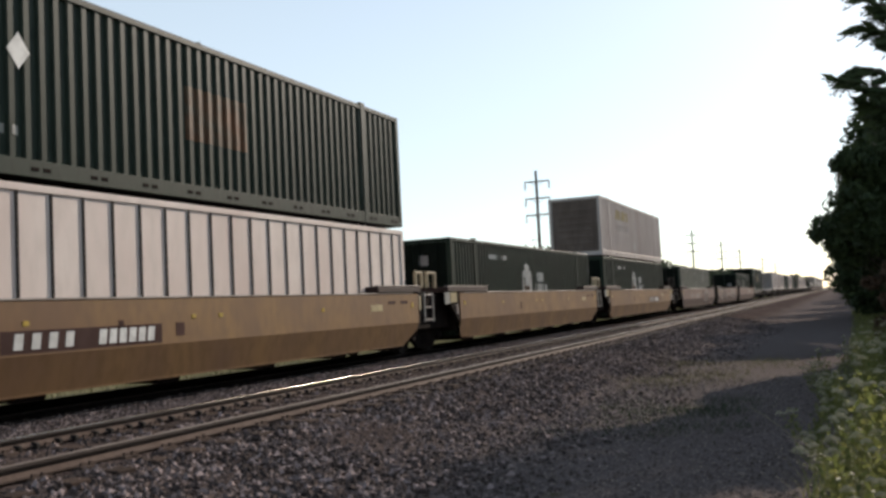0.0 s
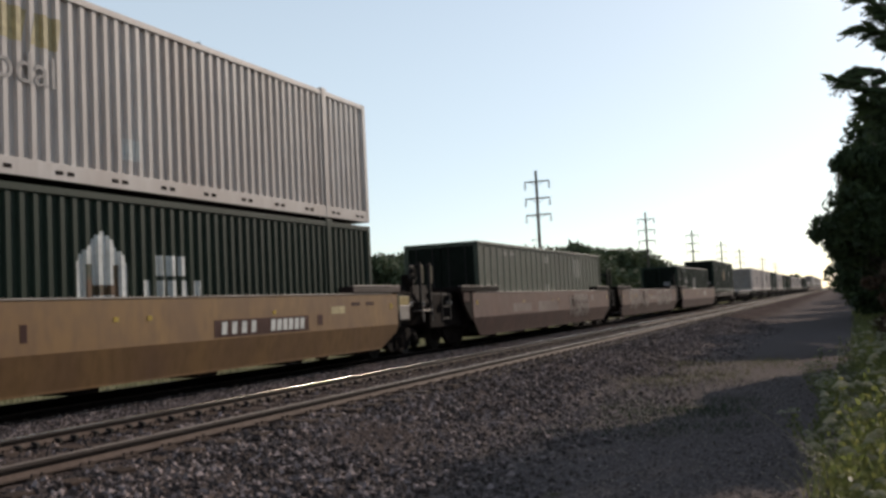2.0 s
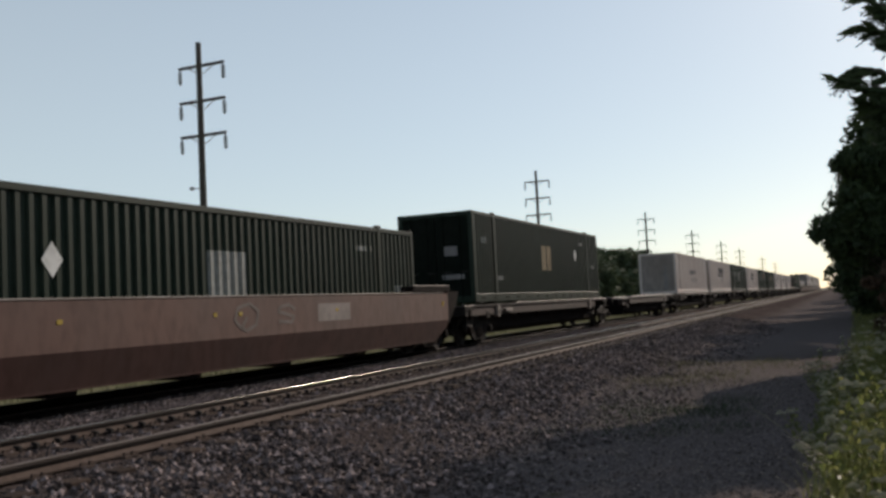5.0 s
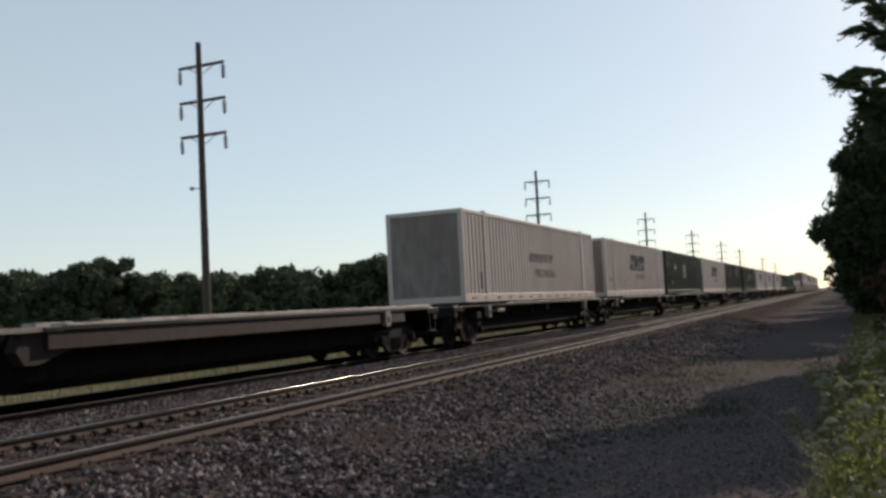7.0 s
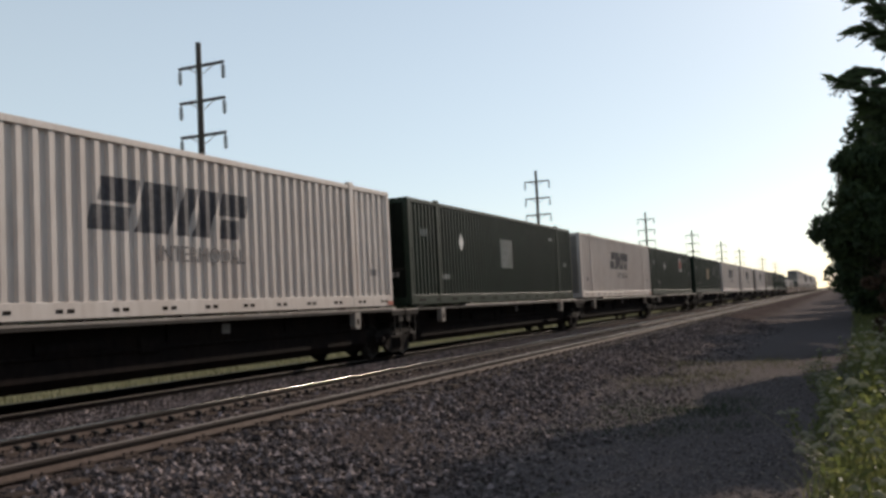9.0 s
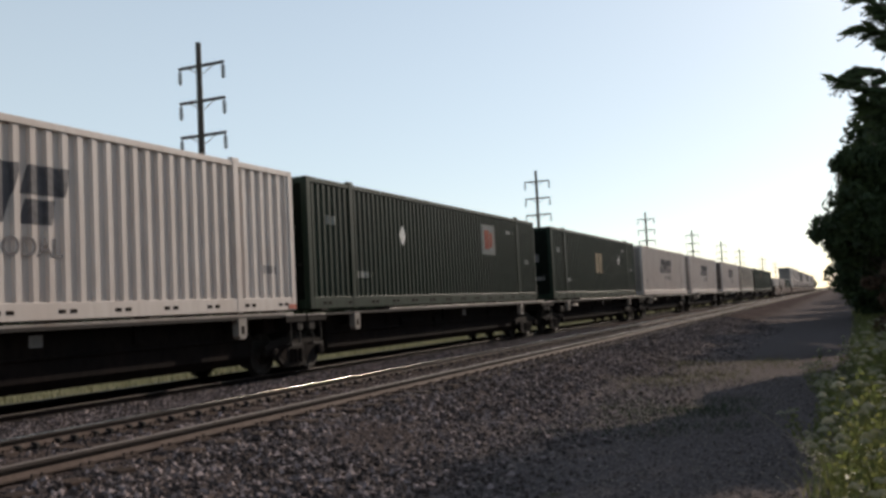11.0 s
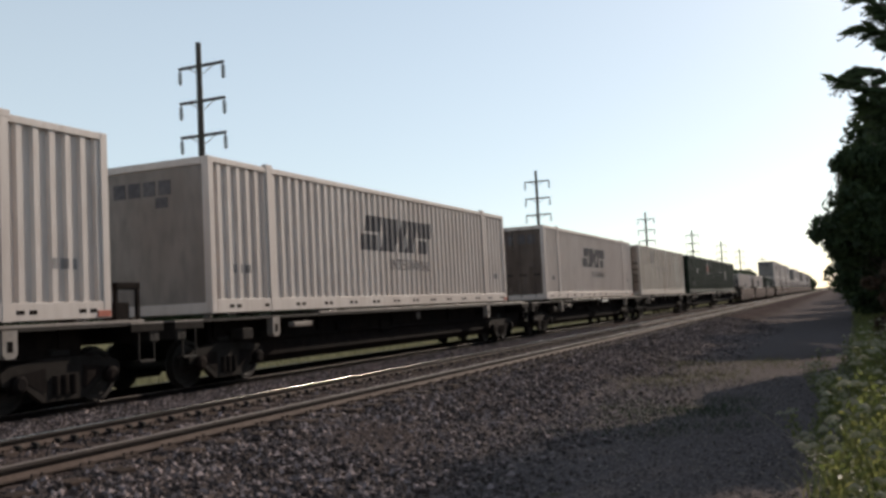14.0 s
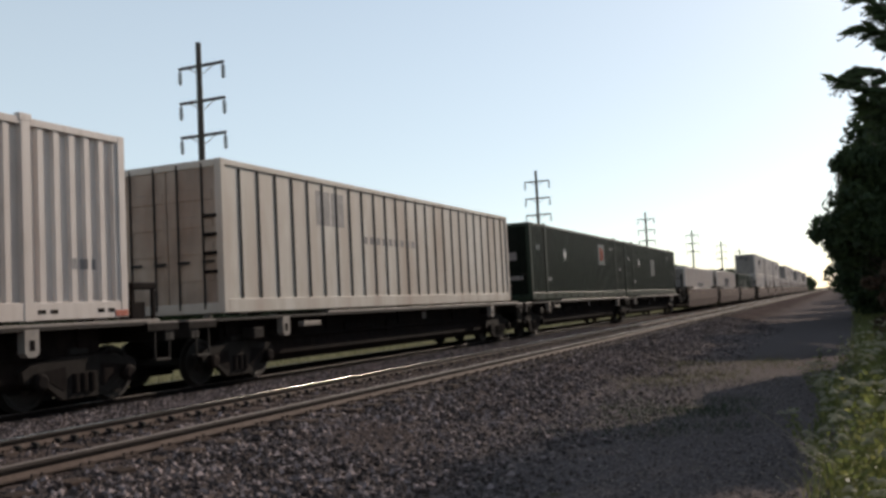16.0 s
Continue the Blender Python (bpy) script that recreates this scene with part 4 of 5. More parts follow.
    part("coupler", cube(-0.14, 0.14, y1 - 0.2, y1 + 0.55, 0.70, 0.9, 0.03), RUST, u)
    if empty:
        part("front_deck", cube(0.96, 1.30, 0.9, 3.69, 0.88, 0.96, 0.006), DECK, u, "worn pale front deck edge")
        part("front_bracket", side_plate([(2.0, 0.55), (2.05, 0.88), (2.75, 0.88), (2.5, 0.55)], 0.98, 1.2), DARKRED, u)
        part("front_cross_beam", cube(-1.2, 1.2, 0.95, 1.25, 0.66, 0.876, 0.02), BLACK, u)
        part("hitch", side_plate([(2.9, 0.88), (3.1, 1.02), (3.3, 1.02), (3.4, 0.88)], -0.5, 0.5), DARKRED, u)
    return u


# ---- the large structure: ground and the two tracks ----
def ground_height(x):
    pts = ((-3000, -1.2), (-60, -1.0), (-17, -0.95), (-15.4, -0.88), (-13.9, -0.45), (-13.2, -0.39), (-10.6, -0.39), (-9.9, -0.38), (-9.0, -0.32), (-8.6, -0.275), (-5.9, -0.275), (-5.4, -0.35), (-3.7, -0.66), (-2.5, -0.68), (0.4, -0.66), (1.6, -0.55), (8, -0.4), (60, 0.0), (3000, 0.0))
    for (xa, za), (xb, zb) in zip(pts, pts[1:]):
        if xa <= x <= xb:
            return za + (zb - za) * (x - xa) / (xb - xa)
    return -0.6


def build_ground():
    xs = [-3000, -800, -250, -100, -60, -40, -28, -22, -19, -17] + list(np.arange(-16, 4.01, 0.4)) + [5, 6.5, 8, 12, 20, 35, 60, 140, 400, 3000]
    ys = [-600, -150, -40, -15] + list(np.arange(-6, 40, 0.5)) + list(np.arange(40, 90, 2.5)) + list(np.arange(90, 300, 15)) + [300, 400, 550, 800, 1300, 2200, 4000]
    v, f = [], []
    for y in ys:
        for x in xs:
            z = ground_height(x)
            if -16 < x < 12 and -10 < y < 90:
                near_rail = -13.1 < x < -5.9
                z += noise.noise((x * 0.7, y * 0.7, 0)) * (0.008 if near_rail else 0.025)
            v.append((x, y, z))
    n = len(xs)
    for j in range(len(ys) - 1):
        for i in range(n - 1):
            k = j * n + i
            f.append((k, k + 1, k + n + 1, k + n))
    g = raw("ground", v, f, GROUND, smooth=True)
    tagged(g, label="grey ballast, dark cinder path and dry grass beside the railway", category="ground", kind="structure")
    return g


ground = build_ground()
TRAIN_X, NEAR_X, NEAR_Z = -11.78, -6.95, -0.13
RAIL_H = 0.12


def rail_profile(x, z):
    h = RAIL_H
    side = [(-0.075, -h), (-0.075, -h + 0.012), (-0.02, -h + 0.03), (-0.009, -h + 0.04), (-0.009, -0.045), (-0.036, -0.034), (-0.037, -0.005)]
    return [(x + a, z + b) for a, b in side] + [(x + 0.037, z - 0.005), (x + 0.036, z - 0.034), (x + 0.009, z - 0.045), (x + 0.009, z - h + 0.04), (x + 0.02, z - h + 0.03), (x + 0.075, z - h + 0.012), (x + 0.075, z - h)]


def build_track(name, cx, z, label):
    t = tagged(new(name), label=label, category="railway track", kind="structure")
    for s in (-0.7525, 0.7525):
        # The train's rails are plain black, the shade beneath it included.
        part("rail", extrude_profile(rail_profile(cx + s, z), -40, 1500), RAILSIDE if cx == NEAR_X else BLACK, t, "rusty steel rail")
        if cx == NEAR_X:
            foot = [(cx + s - 0.085, z - 0.121), (cx + s - 0.085, z - 0.104), (cx + s - 0.03, z - 0.070), (cx + s + 0.03, z - 0.070), (cx + s + 0.085, z - 0.104), (cx + s + 0.085, z - 0.121)]
            part("rail_foot", extrude_profile(foot, -40, 1500), PLATE, t)
        # worn head: rounded corners and a nearly flat crown, open at both ends
        half = [(0.0320 + 0.0053 * math.cos(k * 0.2618), -0.0042 + 0.0053 * math.sin(k * 0.2618)) for k in range(7)] + [(0.016, 0.0016), (0.005, 0.0019)]
        crown = [(cx + s - a, z + b) for a, b in half] + [(cx + s + a, z + b) for a, b in half[::-1]]
        ys, m = (-40, -5, 10, 25, 60, 200, 600, 1500), len(crown)
        v = [(a, y, b) for y in ys for a, b in crown]
        f = [(j * m + i, j * m + i + 1, j * m + m + i + 1, j * m + m + i) for j in range(len(ys) - 1) for i in range(m - 1)]
        head = raw("rail_head", v, [q[::-1] for q in f], RAILTOP if cx == NEAR_X and s < 0 else RAILDULL, t, smooth=True)
        if s < 0:
            tagged(head, label="polished rail head")
    return t


near_track = build_track("track_near", NEAR_X, NEAR_Z, "empty railway track with polished rail heads on ballast")
far_track = build_track("track_far", TRAIN_X, RAIL_Z, "railway track carrying the container train")


# ---- the train ----
movers = []


def advance(t):
    """How far the train has rolled by t seconds."""
    return 20.23 * t - 0.0223 * t * t


def place(ob, start, z):
    movers.append((ob, start, z))
    ob.matrix_basis = pose(TRAIN_X, start, z)
    return ob


WELL_FLOOR = 0.10
# wells: load start, upper paint, lower paint, overhangs, trucks, marks
YL = "dirty yellow articulated well car with number board"
BL = "rust-brown articulated well car with sprayed graffiti"
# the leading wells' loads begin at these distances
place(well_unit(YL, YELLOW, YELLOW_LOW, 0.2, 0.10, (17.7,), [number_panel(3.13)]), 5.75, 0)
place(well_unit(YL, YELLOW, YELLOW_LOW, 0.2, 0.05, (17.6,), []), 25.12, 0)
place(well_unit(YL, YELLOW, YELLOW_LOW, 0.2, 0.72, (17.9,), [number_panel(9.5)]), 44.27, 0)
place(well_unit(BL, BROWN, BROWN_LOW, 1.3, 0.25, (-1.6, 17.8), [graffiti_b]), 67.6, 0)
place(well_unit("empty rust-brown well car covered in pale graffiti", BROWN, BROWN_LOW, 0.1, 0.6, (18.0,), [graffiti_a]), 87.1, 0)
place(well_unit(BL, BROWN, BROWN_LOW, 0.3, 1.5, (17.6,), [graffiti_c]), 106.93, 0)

place(make_white_posts(), 5.75, WELL_FLOOR)
place(cones(make_green_top()), 5.75, WELL_FLOOR + HIGH + 0.10)
green_arch = place(make_green_arch(), 25.12, WELL_FLOOR)
place(copy_thing(green_arch, pose(0, 0, 0)), 44.27, WELL_FLOOR)
place(cones(make_grey_top()), 44.27, WELL_FLOOR + HIGH + 0.10)
place(make_olive_posts(), 67.72, WELL_FLOOR)
green_flag = place(make_green_flag(7.4, 3.75, False), 106.93, WELL_FLOOR)

# platform cars: load start and what stands on them
green_tan = place(make_green_flag(7.3, 12.2, True), 127.56, DECKZ)
green_red = place(make_green_flag(10.7, 4.75, False), 236.99, DECKZ)
first_white = place(make_first_white(), 166.63, DECKZ)
white_emblem = place(make_white_emblem(), 185.25, DECKZ)
place(make_white_emblem("doors"), 313.44, DECKZ)
for kind, y in ((green_flag, 202.53), (white_emblem, 220.27), (green_tan, 255.41), (white_emblem, 273.94), (white_emblem, 292.61), (green_red, 350.77), (green_flag, 367.3)):
    place(copy_thing(kind, pose(0, 0, 0)), y, DECKZ)
place(make_white_worn(), 332.10, DECKZ)

starts = [127.56, 147.1, 166.63, 185.25, 202.53, 220.27, 236.99, 255.41, 273.94, 292.61, 313.44, 332.10, 350.77, 367.3]
PLAT = "black low platform car with worn steel deck edges"
proto = {}
for i, y in enumerate(starts):
    back = starts[i + 1] - y - LEN if i + 1 < len(starts) else 2.4
    ahead = y - starts[i - 1] - LEN if i else 3.5
    key = "open" if ahead > 2.0 else "joint"
    far = "open" if back > 2.0 else "joint"
    rear = min(back / 2 - 0.05, 1.1)
    front = min(ahead / 2 - 0.05, 1.1)
    tail = (LEN - 0.75) if far == "open" else LEN + back / 2
    head = 0.75 if key == "open" else None
    if i == 0:
        tail = LEN + back / 2 - 0.2
    if i == 1:
        head = None
    if i == 9:
        rear, tail = 2.1, LEN - 0.1
    if i == 10:
        front, head = 2.1, 0.1
    kind = (key, far, round(rear, 1), round(front, 1), i == 1, i < 2)
    if kind in proto:
        place(copy_thing(proto[kind], pose(0, 0, 0)), y, 0)
    else:
        if i == 1:
            tail = 15.1
        proto[kind] = place(spine_unit("empty black platform car with worn steel deck" if i == 1 else PLAT, front, rear, head, tail, i == 1, i < 2), y, 0)

panel_car = [ob for ob, start, z in movers if start == 313.44 and z == 0][0]
part("number_board", cube(1.2, 1.328, 8.9, 10.1, 0.80, 0.892, 0.004), PAINTWHITE, panel_car, "pale number board")

# the far end of the train: more wells, some of them stacked
brown_well = place(well_unit("rust-brown articulated well car far down the train", BROWN_LOW, BROWN_LOW, 0.7, 0.7, (17.9,), []), 388.0, 0)
place(copy_thing(first_white, pose(0, 0, 0)), 388.0, WELL_FLOOR)
y = 407.4
for low, high in ((white_emblem, None), (green_flag, None), (first_white, white_emblem), (white_emblem, first_white), (first_white, white_emblem), (white_emblem, None), (white_emblem, first_white), (white_emblem, white_emblem), (first_white, None), (first_white, white_emblem), (white_emblem, first_white), (first_white, None), (white_emblem, white_emblem)):
    place(copy_thing(brown_well, pose(0, 0, 0)), y, 0)
    place(copy_thing(low, pose(0, 0, 0)), y, WELL_FLOOR)
    if high:
        place(cones(copy_thing(high, pose(0, 0, 0))), y, WELL_FLOOR + HIGH + 0.10)
    y += 19.4 if y < 420 or y > 440 else 24.0


# ---- power poles ----
def power_pole():
    p = tagged(new("power_pole"), label="tall dark wooden power pole with three crossarms", category="power pole", group="power poles along the line")
    part("pole", rod(bmesh.new(), (0, 0, 0), (0, 0, 17.35), 0.24, 12, 0.15), POLEWOOD, p)
    for z in (16.1, 14.1, 12.15):
        arm = part("crossarm", cube(-1.55, 1.55, 0.14, 0.26, z - 0.08, z + 0.08, 0.015), POLEWOOD, p)
        for s in (-1, 1):
            part("brace", rod(bmesh.new(), (s * 0.85, 0.2, z - 0.06), (s * 0.1, 0.2, z - 0.5), 0.025, 6), POLEWOOD, p)
            bm = bmesh.new()
            rod(bm, (s * 1.48, 0.2, z - 0.08), (s * 1.48, 0.2, z - 0.95), 0.03, 6)
            for k in range(6):
                rod(bm, (s * 1.48, 0.2, z - 0.22 - k * 0.12), (s * 1.48, 0.2, z - 0.28 - k * 0.12), 0.13, 10, 0.07)
            part("insulator", bm, INSULATOR, p)
    part("lamp_bracket", rod(rod(bmesh.new(), (-0.75, 0, 9.2), (-0.1, 0, 9.15), 0.03, 6), (-0.85, 0, 9.2), (-0.68, 0, 9.2), 0.1, 8), INSULATOR, p)
    part("pole_band", rod(bmesh.new(), (0.2, 0, 6.5), (0.2, 0, 6.9), 0.06, 8), INSULATOR, p)
    return p


POLE_X = -32.0
pole = power_pole()
spots = [41.55, 103.9, 170.5, 228.4, 287.8, 343.0, 447.0, 540.0]
pole.matrix_basis = pose(POLE_X, spots[0], -1.0)
for y in spots[1:]:
    copy_thing(pole, pose(POLE_X, y, -1.0))


# ---- trees ----
def leaf_cloud(rng, centres, radii, count, size, squash=0.75):
    """Leaf blades gathered in clumps; verts and faces."""
    c = rng.integers(0, len(centres), count)
    d = rng.normal(size=(count, 3))
    d /= np.linalg.norm(d, axis=1)[:, None]
    r = rng.random(count) ** 0.45
    pos = centres[c] + d * (radii[c] * r)[:, None] * np.array([1, 1, squash])
    a = rng.normal(size=(count, 3))
    a[:, 2] -= 0.3
    a /= np.linalg.norm(a, axis=1)[:, None]
    b = np.cross(a, rng.normal(size=(count, 3)))
    b /= np.linalg.norm(b, axis=1)[:, None]
    s = size * rng.uniform(0.6, 1.4, count)[:, None]
    q = np.stack([pos - a * s, pos + b * s * 0.38 - a * s * 0.1, pos + a * s, pos - b * s * 0.38 - a * s * 0.1], 1).reshape(-1, 3)
    f = np.arange(count * 4).reshape(-1, 4)
    return q.tolist(), f.tolist()


def tree(name, label, seed, height, radius, leaves, size, mat, base=0.12, lean=(0, 0), clumps=34, kind_group="trees"):
    rng = np.random.default_rng(seed)
    t = tagged(new(name), label=label, category="tree", group=kind_group)
    bm = bmesh.new()
    top = Vector((lean[0], lean[1], height * 0.8))
    rod(bm, (0, 0, -0.3), (lean[0] * 0.4, lean[1] * 0.4, height * 0.4), height * 0.022, 9, height * 0.015)
    rod(bm, (lean[0] * 0.4, lean[1] * 0.4, height * 0.4), top, height * 0.015, 7, height * 0.004)
    cs, rs = [], []
    for i in range(clumps):
        h = base + (0.97 - base) * (i + rng.random()) / clumps
        w = radius * math.sqrt(max(0.1, 1 - abs((h - 0.45) / 0.62) ** 2.2))
        ang, rr = rng.random() * math.tau, w * math.sqrt(rng.random())
        p = Vector((lean[0] * h + rr * math.cos(ang), lean[1] * h + rr * math.sin(ang), height * h))
        cs.append(p)
        rs.append(radius * rng.uniform(0.22, 0.42))
        root = Vector((lean[0] * h * 0.6, lean[1] * h * 0.6, max(0.2, height * h * 0.62)))
        rod(bm, root, p, height * 0.006, 5, height * 0.002)
    part("trunk", bm, BARK, t)
    v, f = leaf_cloud(rng, np.array([tuple(c) for c in cs]), np.array(rs), leaves, size)
    raw("crown", v, f, mat, t)
    return t


def leafy_branch(rng, tree_ob, root, way, length):
    """A feathered spray: a stalk with long leaflets on both sides, and side sprays."""
    v, f = [], []
    up = Vector((0, 0, 1))

    def leaflet(p, d, n, s):
        q = d.cross(n).normalized() * s * 0.16
        k = len(v)
        v.extend([p, p + d * s * 0.5 + q, p + d * s, p + d * s * 0.5 - q])
        f.append((k, k + 1, k + 2, k + 3))

    for j in range(5):
        a = way.lerp(Vector((rng.uniform(-1, 0.1), rng.uniform(-0.6, 0.6), rng.uniform(-0.7, 0.7))), 0.55).normalized()
        o = root + way * length * (0.1 + 0.17 * j)
        side = a.cross(up).normalized()
        L = rng.uniform(0.35, 0.55)
        leaflet(o, a, side, L)
        for k in range(7):
            p = o + a * L * (0.15 + k * 0.12) - up * 0.02 * k
            for sg in (-1, 1):
                d = (a * 0.6 + side * sg * 0.7 + up * rng.uniform(-0.5, 0.2)).normalized()
                leaflet(p, d, up.lerp(side, rng.random() * 0.6), rng.uniform(0.11, 0.17))
    raw("leafy_branch", [tuple(p) for p in v], f, LEAF, tree_ob)


def build_trees():
    near = "dense leafy tree dark against the light beside the path"
    # Trees 8 and 9 stand out of view, added to block sky light.
    row = ((3.6, 22.5, 6.9, 1.8, 40000), (3.3, 26.0, 10.0, 1.8, 15000), (1.42, 21.0, 4.4, 1.28, 38000), (3.9, 41.0, 9.0, 3.0, 15000), (3.8, 49.0, 10.2, 3.7, 15000), (4.1, 59.0, 9.8, 3.6, 11000), (4.5, 72.0, 9.8, 3.9, 9000), (2.4, 22.4, 4.6, 1.4, 16000), (6.8, 13.0, 7.5, 2.2, 9000), (6.4, 5.0, 7.0, 2.2, 9000), (4.7, 30.0, 9.4, 1.9, 14000))
    for i, (x, y, h, r, n) in enumerate(row):
        ob = tree("tree", near, 20 + i, h, r, n, 0.085 if i in (0, 1, 2, 7) else 0.22, LEAF, {1: 0.45, 2: 0.46, 10: 0.5}.get(i, 0.05), (-0.5, 0), 42, "trees beside the path")
        ob.matrix_basis = pose(x, y, -0.6)
        if i == 0:
            # long feathered boughs that reach out over the path
            rng = random.Random(31)
            for reach, z0, z1 in ((3.15, 5.0, 6.12), (2.95, 5.2, 6.55), (2.75, 5.9, 7.45), (2.6, 6.2, 7.9), (2.75, 5.0, 5.55)):
                p, q = Vector((0, 0, z0)), Vector((-reach, rng.uniform(-0.3, 0.3), z1))
                part("bough", rod(bmesh.new(), p, q, 0.05, 6, 0.012), BARK, ob)
                for k in range(5):
                    o = p.lerp(q, 0.58 + 0.085 * k)
                    way = (q - p).normalized() + Vector((-0.2, rng.uniform(-0.7, 0.7), rng.uniform(-0.7, 0.15)))
                    leafy_branch(rng, ob, o, way.normalized(), rng.uniform(0.3, 0.5))
    bush = tree("bush", "withered brown bush at the foot of the trees", 44, 2.1, 0.55, 12000, 0.07, DRYLEAF, 0.05, (-0.1, 0), 30, "trees beside the path")
    bush.matrix_basis = pose(0.98, 17.2, -0.55)
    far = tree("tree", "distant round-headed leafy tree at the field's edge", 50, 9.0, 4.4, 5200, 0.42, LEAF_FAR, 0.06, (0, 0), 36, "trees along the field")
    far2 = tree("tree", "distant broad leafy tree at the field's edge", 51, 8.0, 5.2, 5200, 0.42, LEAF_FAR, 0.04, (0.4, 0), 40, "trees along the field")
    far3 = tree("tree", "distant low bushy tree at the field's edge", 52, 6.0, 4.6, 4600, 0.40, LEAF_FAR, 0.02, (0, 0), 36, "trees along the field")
    kinds = (far, far2, far3)
    rng = random.Random(7)
    used = set()

    def put(k, x, y, rz, s=1.0):
        ob = kinds[k]
        if k in used:
            ob = copy_thing(kinds[k], pose(x, y, -1.0, 0, 0, rz))
        else:
            used.add(k)
            ob.matrix_basis = pose(x, y, -1.0, 0, 0, rz)
        ob.scale = (s, s, s)

    # the wood's edge across the field: bearing from the line and height of its outline, in degrees
    line = ((-150, 70), (-125, 95), (-100, 118), (-80, 150), (-64, 190), (-56, 240), (-52, 300), (-48, 380), (-44, 480))
    outline = ((5, 1.2), (8, 1.4), (10, 1.8), (11.5, 2.6), (13, 3.0), (15.2, 3.45), (17, 3.0), (19, 3.3), (21, 3.4), (25.4, 3.45), (27.8, 3.2), (29.2, 2.9), (30, 2.35), (31.7, 2.85), (33.5, 2.75), (36, 2.6), (41.5, 2.75), (42.4, 3.3), (43.6, 4.35), (44.6, 3.5), (45.2, 3.2), (46.2, 3.8), (47.4, 3.0), (49, 2.85), (52, 3.0), (60, 3.2), (70, 3.2))
    tall = (9.0, 8.0, 6.0)
    for (xa, ya), (xb, yb) in zip(line, line[1:]):
        d = math.hypot(xb - xa, yb - ya)
        n = int(d / (1.6 if ya < 180 else 3.0))
        for i in range(n):
            f = (i + rng.random() * 0.6) / n
            x, y = xa + (xb - xa) * f + rng.uniform(-5, 5), ya + (yb - ya) * f + rng.uniform(-4, 4)
            bearing = math.degrees(math.atan2(-x, y))
            up = np.interp(bearing, [p[0] for p in outline], [p[1] for p in outline])
            high = math.hypot(x, y) * math.tan(math.radians(up)) + 1.95
            k = 0 if up > 3.5 else rng.choice((1, 1, 2, 0))
            put(k, x, y, rng.uniform(0, 360), high / tall[k] / 1.06 * rng.choice((0.8, 0.9, 0.96, 1.0, 1.0)))
    for i in range(30):
        put(rng.choice((0, 1)), rng.uniform(-27, -19), 205 + i * 11, rng.uniform(0, 360), rng.uniform(0.5, 0.7))
    for i in range(20):
        put(rng.choice((0, 1, 2)), rng.uniform(-46, -20), 500 + i * 15, rng.uniform(0, 360), rng.uniform(0.8, 1.1))
    for i in range(26):
        put(rng.choice((0, 1)), rng.uniform(4, 9), 86 + i * 13 + rng.uniform(-3, 3), rng.uniform(0, 360), rng.uniform(0.8, 1.1))


build_trees()


# ---- ballast stones, grass and weeds ----
def stones():
    rng = np.random.default_rng(3)
    n = 64000
    y = 2.5 + 48 * rng.random(n) ** 2.2
    y = np.where(rng.random(n) < 0.16, rng.uniform(-14, 4, n), y)
    x = rng.uniform(-9.9, -2.2, n)
    x = np.where((x < -5.9) & (x > -8.4) & (rng.random(n) < 0.75), rng.uniform(-5.9, -3.4, n), x)
    n2 = 32000
    x = np.concatenate([x, rng.uniform(-10.95, -8.35, n2)])
    y = np.concatenate([y, 8 + 34 * rng.random(n2) ** 1.2])
    n += n2
    z = np.array([ground_height(a) for a in x])
    rails = (abs(x - (NEAR_X + 0.7525)) < 0.11) | (abs(x - (NEAR_X - 0.7525)) < 0.11)
    keep = ~rails & (rng.random(n) < np.clip((-2.0 - x) / 2.2, 0.1, 1.0))
    x, y, z = x[keep], y[keep], z[keep]
    n = len(x)
    s = rng.uniform(0.016, 0.042, n)
    base = np.array([(1, 0, 0), (0, 1, 0), (-1, 0, 0), (0, -1, 0), (0.2, 0.1, 0.8), (-0.1, 0.1, -0.8)], float)
    v = base[None] * s[:, None, None] * rng.uniform(0.65, 1.4, (n, 6, 1)) + rng.normal(size=(n, 6, 3)) * s[:, None, None] * 0.22
    ang = rng.random(n) * math.tau
    c, sn = np.cos(ang), np.sin(ang)
    vx, vy = v[:, :, 0] * c[:, None] - v[:, :, 1] * sn[:, None], v[:, :, 0] * sn[:, None] + v[:, :, 1] * c[:, None]
    v = np.stack([vx + x[:, None], vy + y[:, None], v[:, :, 2] + z[:, None] + 0.006], 2).reshape(-1, 3)
    tri = np.array([(0, 1, 4), (1, 2, 4), (2, 3, 4), (3, 0, 4), (1, 0, 5), (2, 1, 5), (3, 2, 5), (0, 3, 5)])
    f = (np.arange(n)[:, None, None] * 6 + tri[None]).reshape(-1, 3)
    ob = raw("ballast_stones", v.tolist(), f.tolist(), STONE)
    tagged(ob, label="grey crushed stone ballast lying loose beside the rails", category="gravel", kind="stuff")


stones()


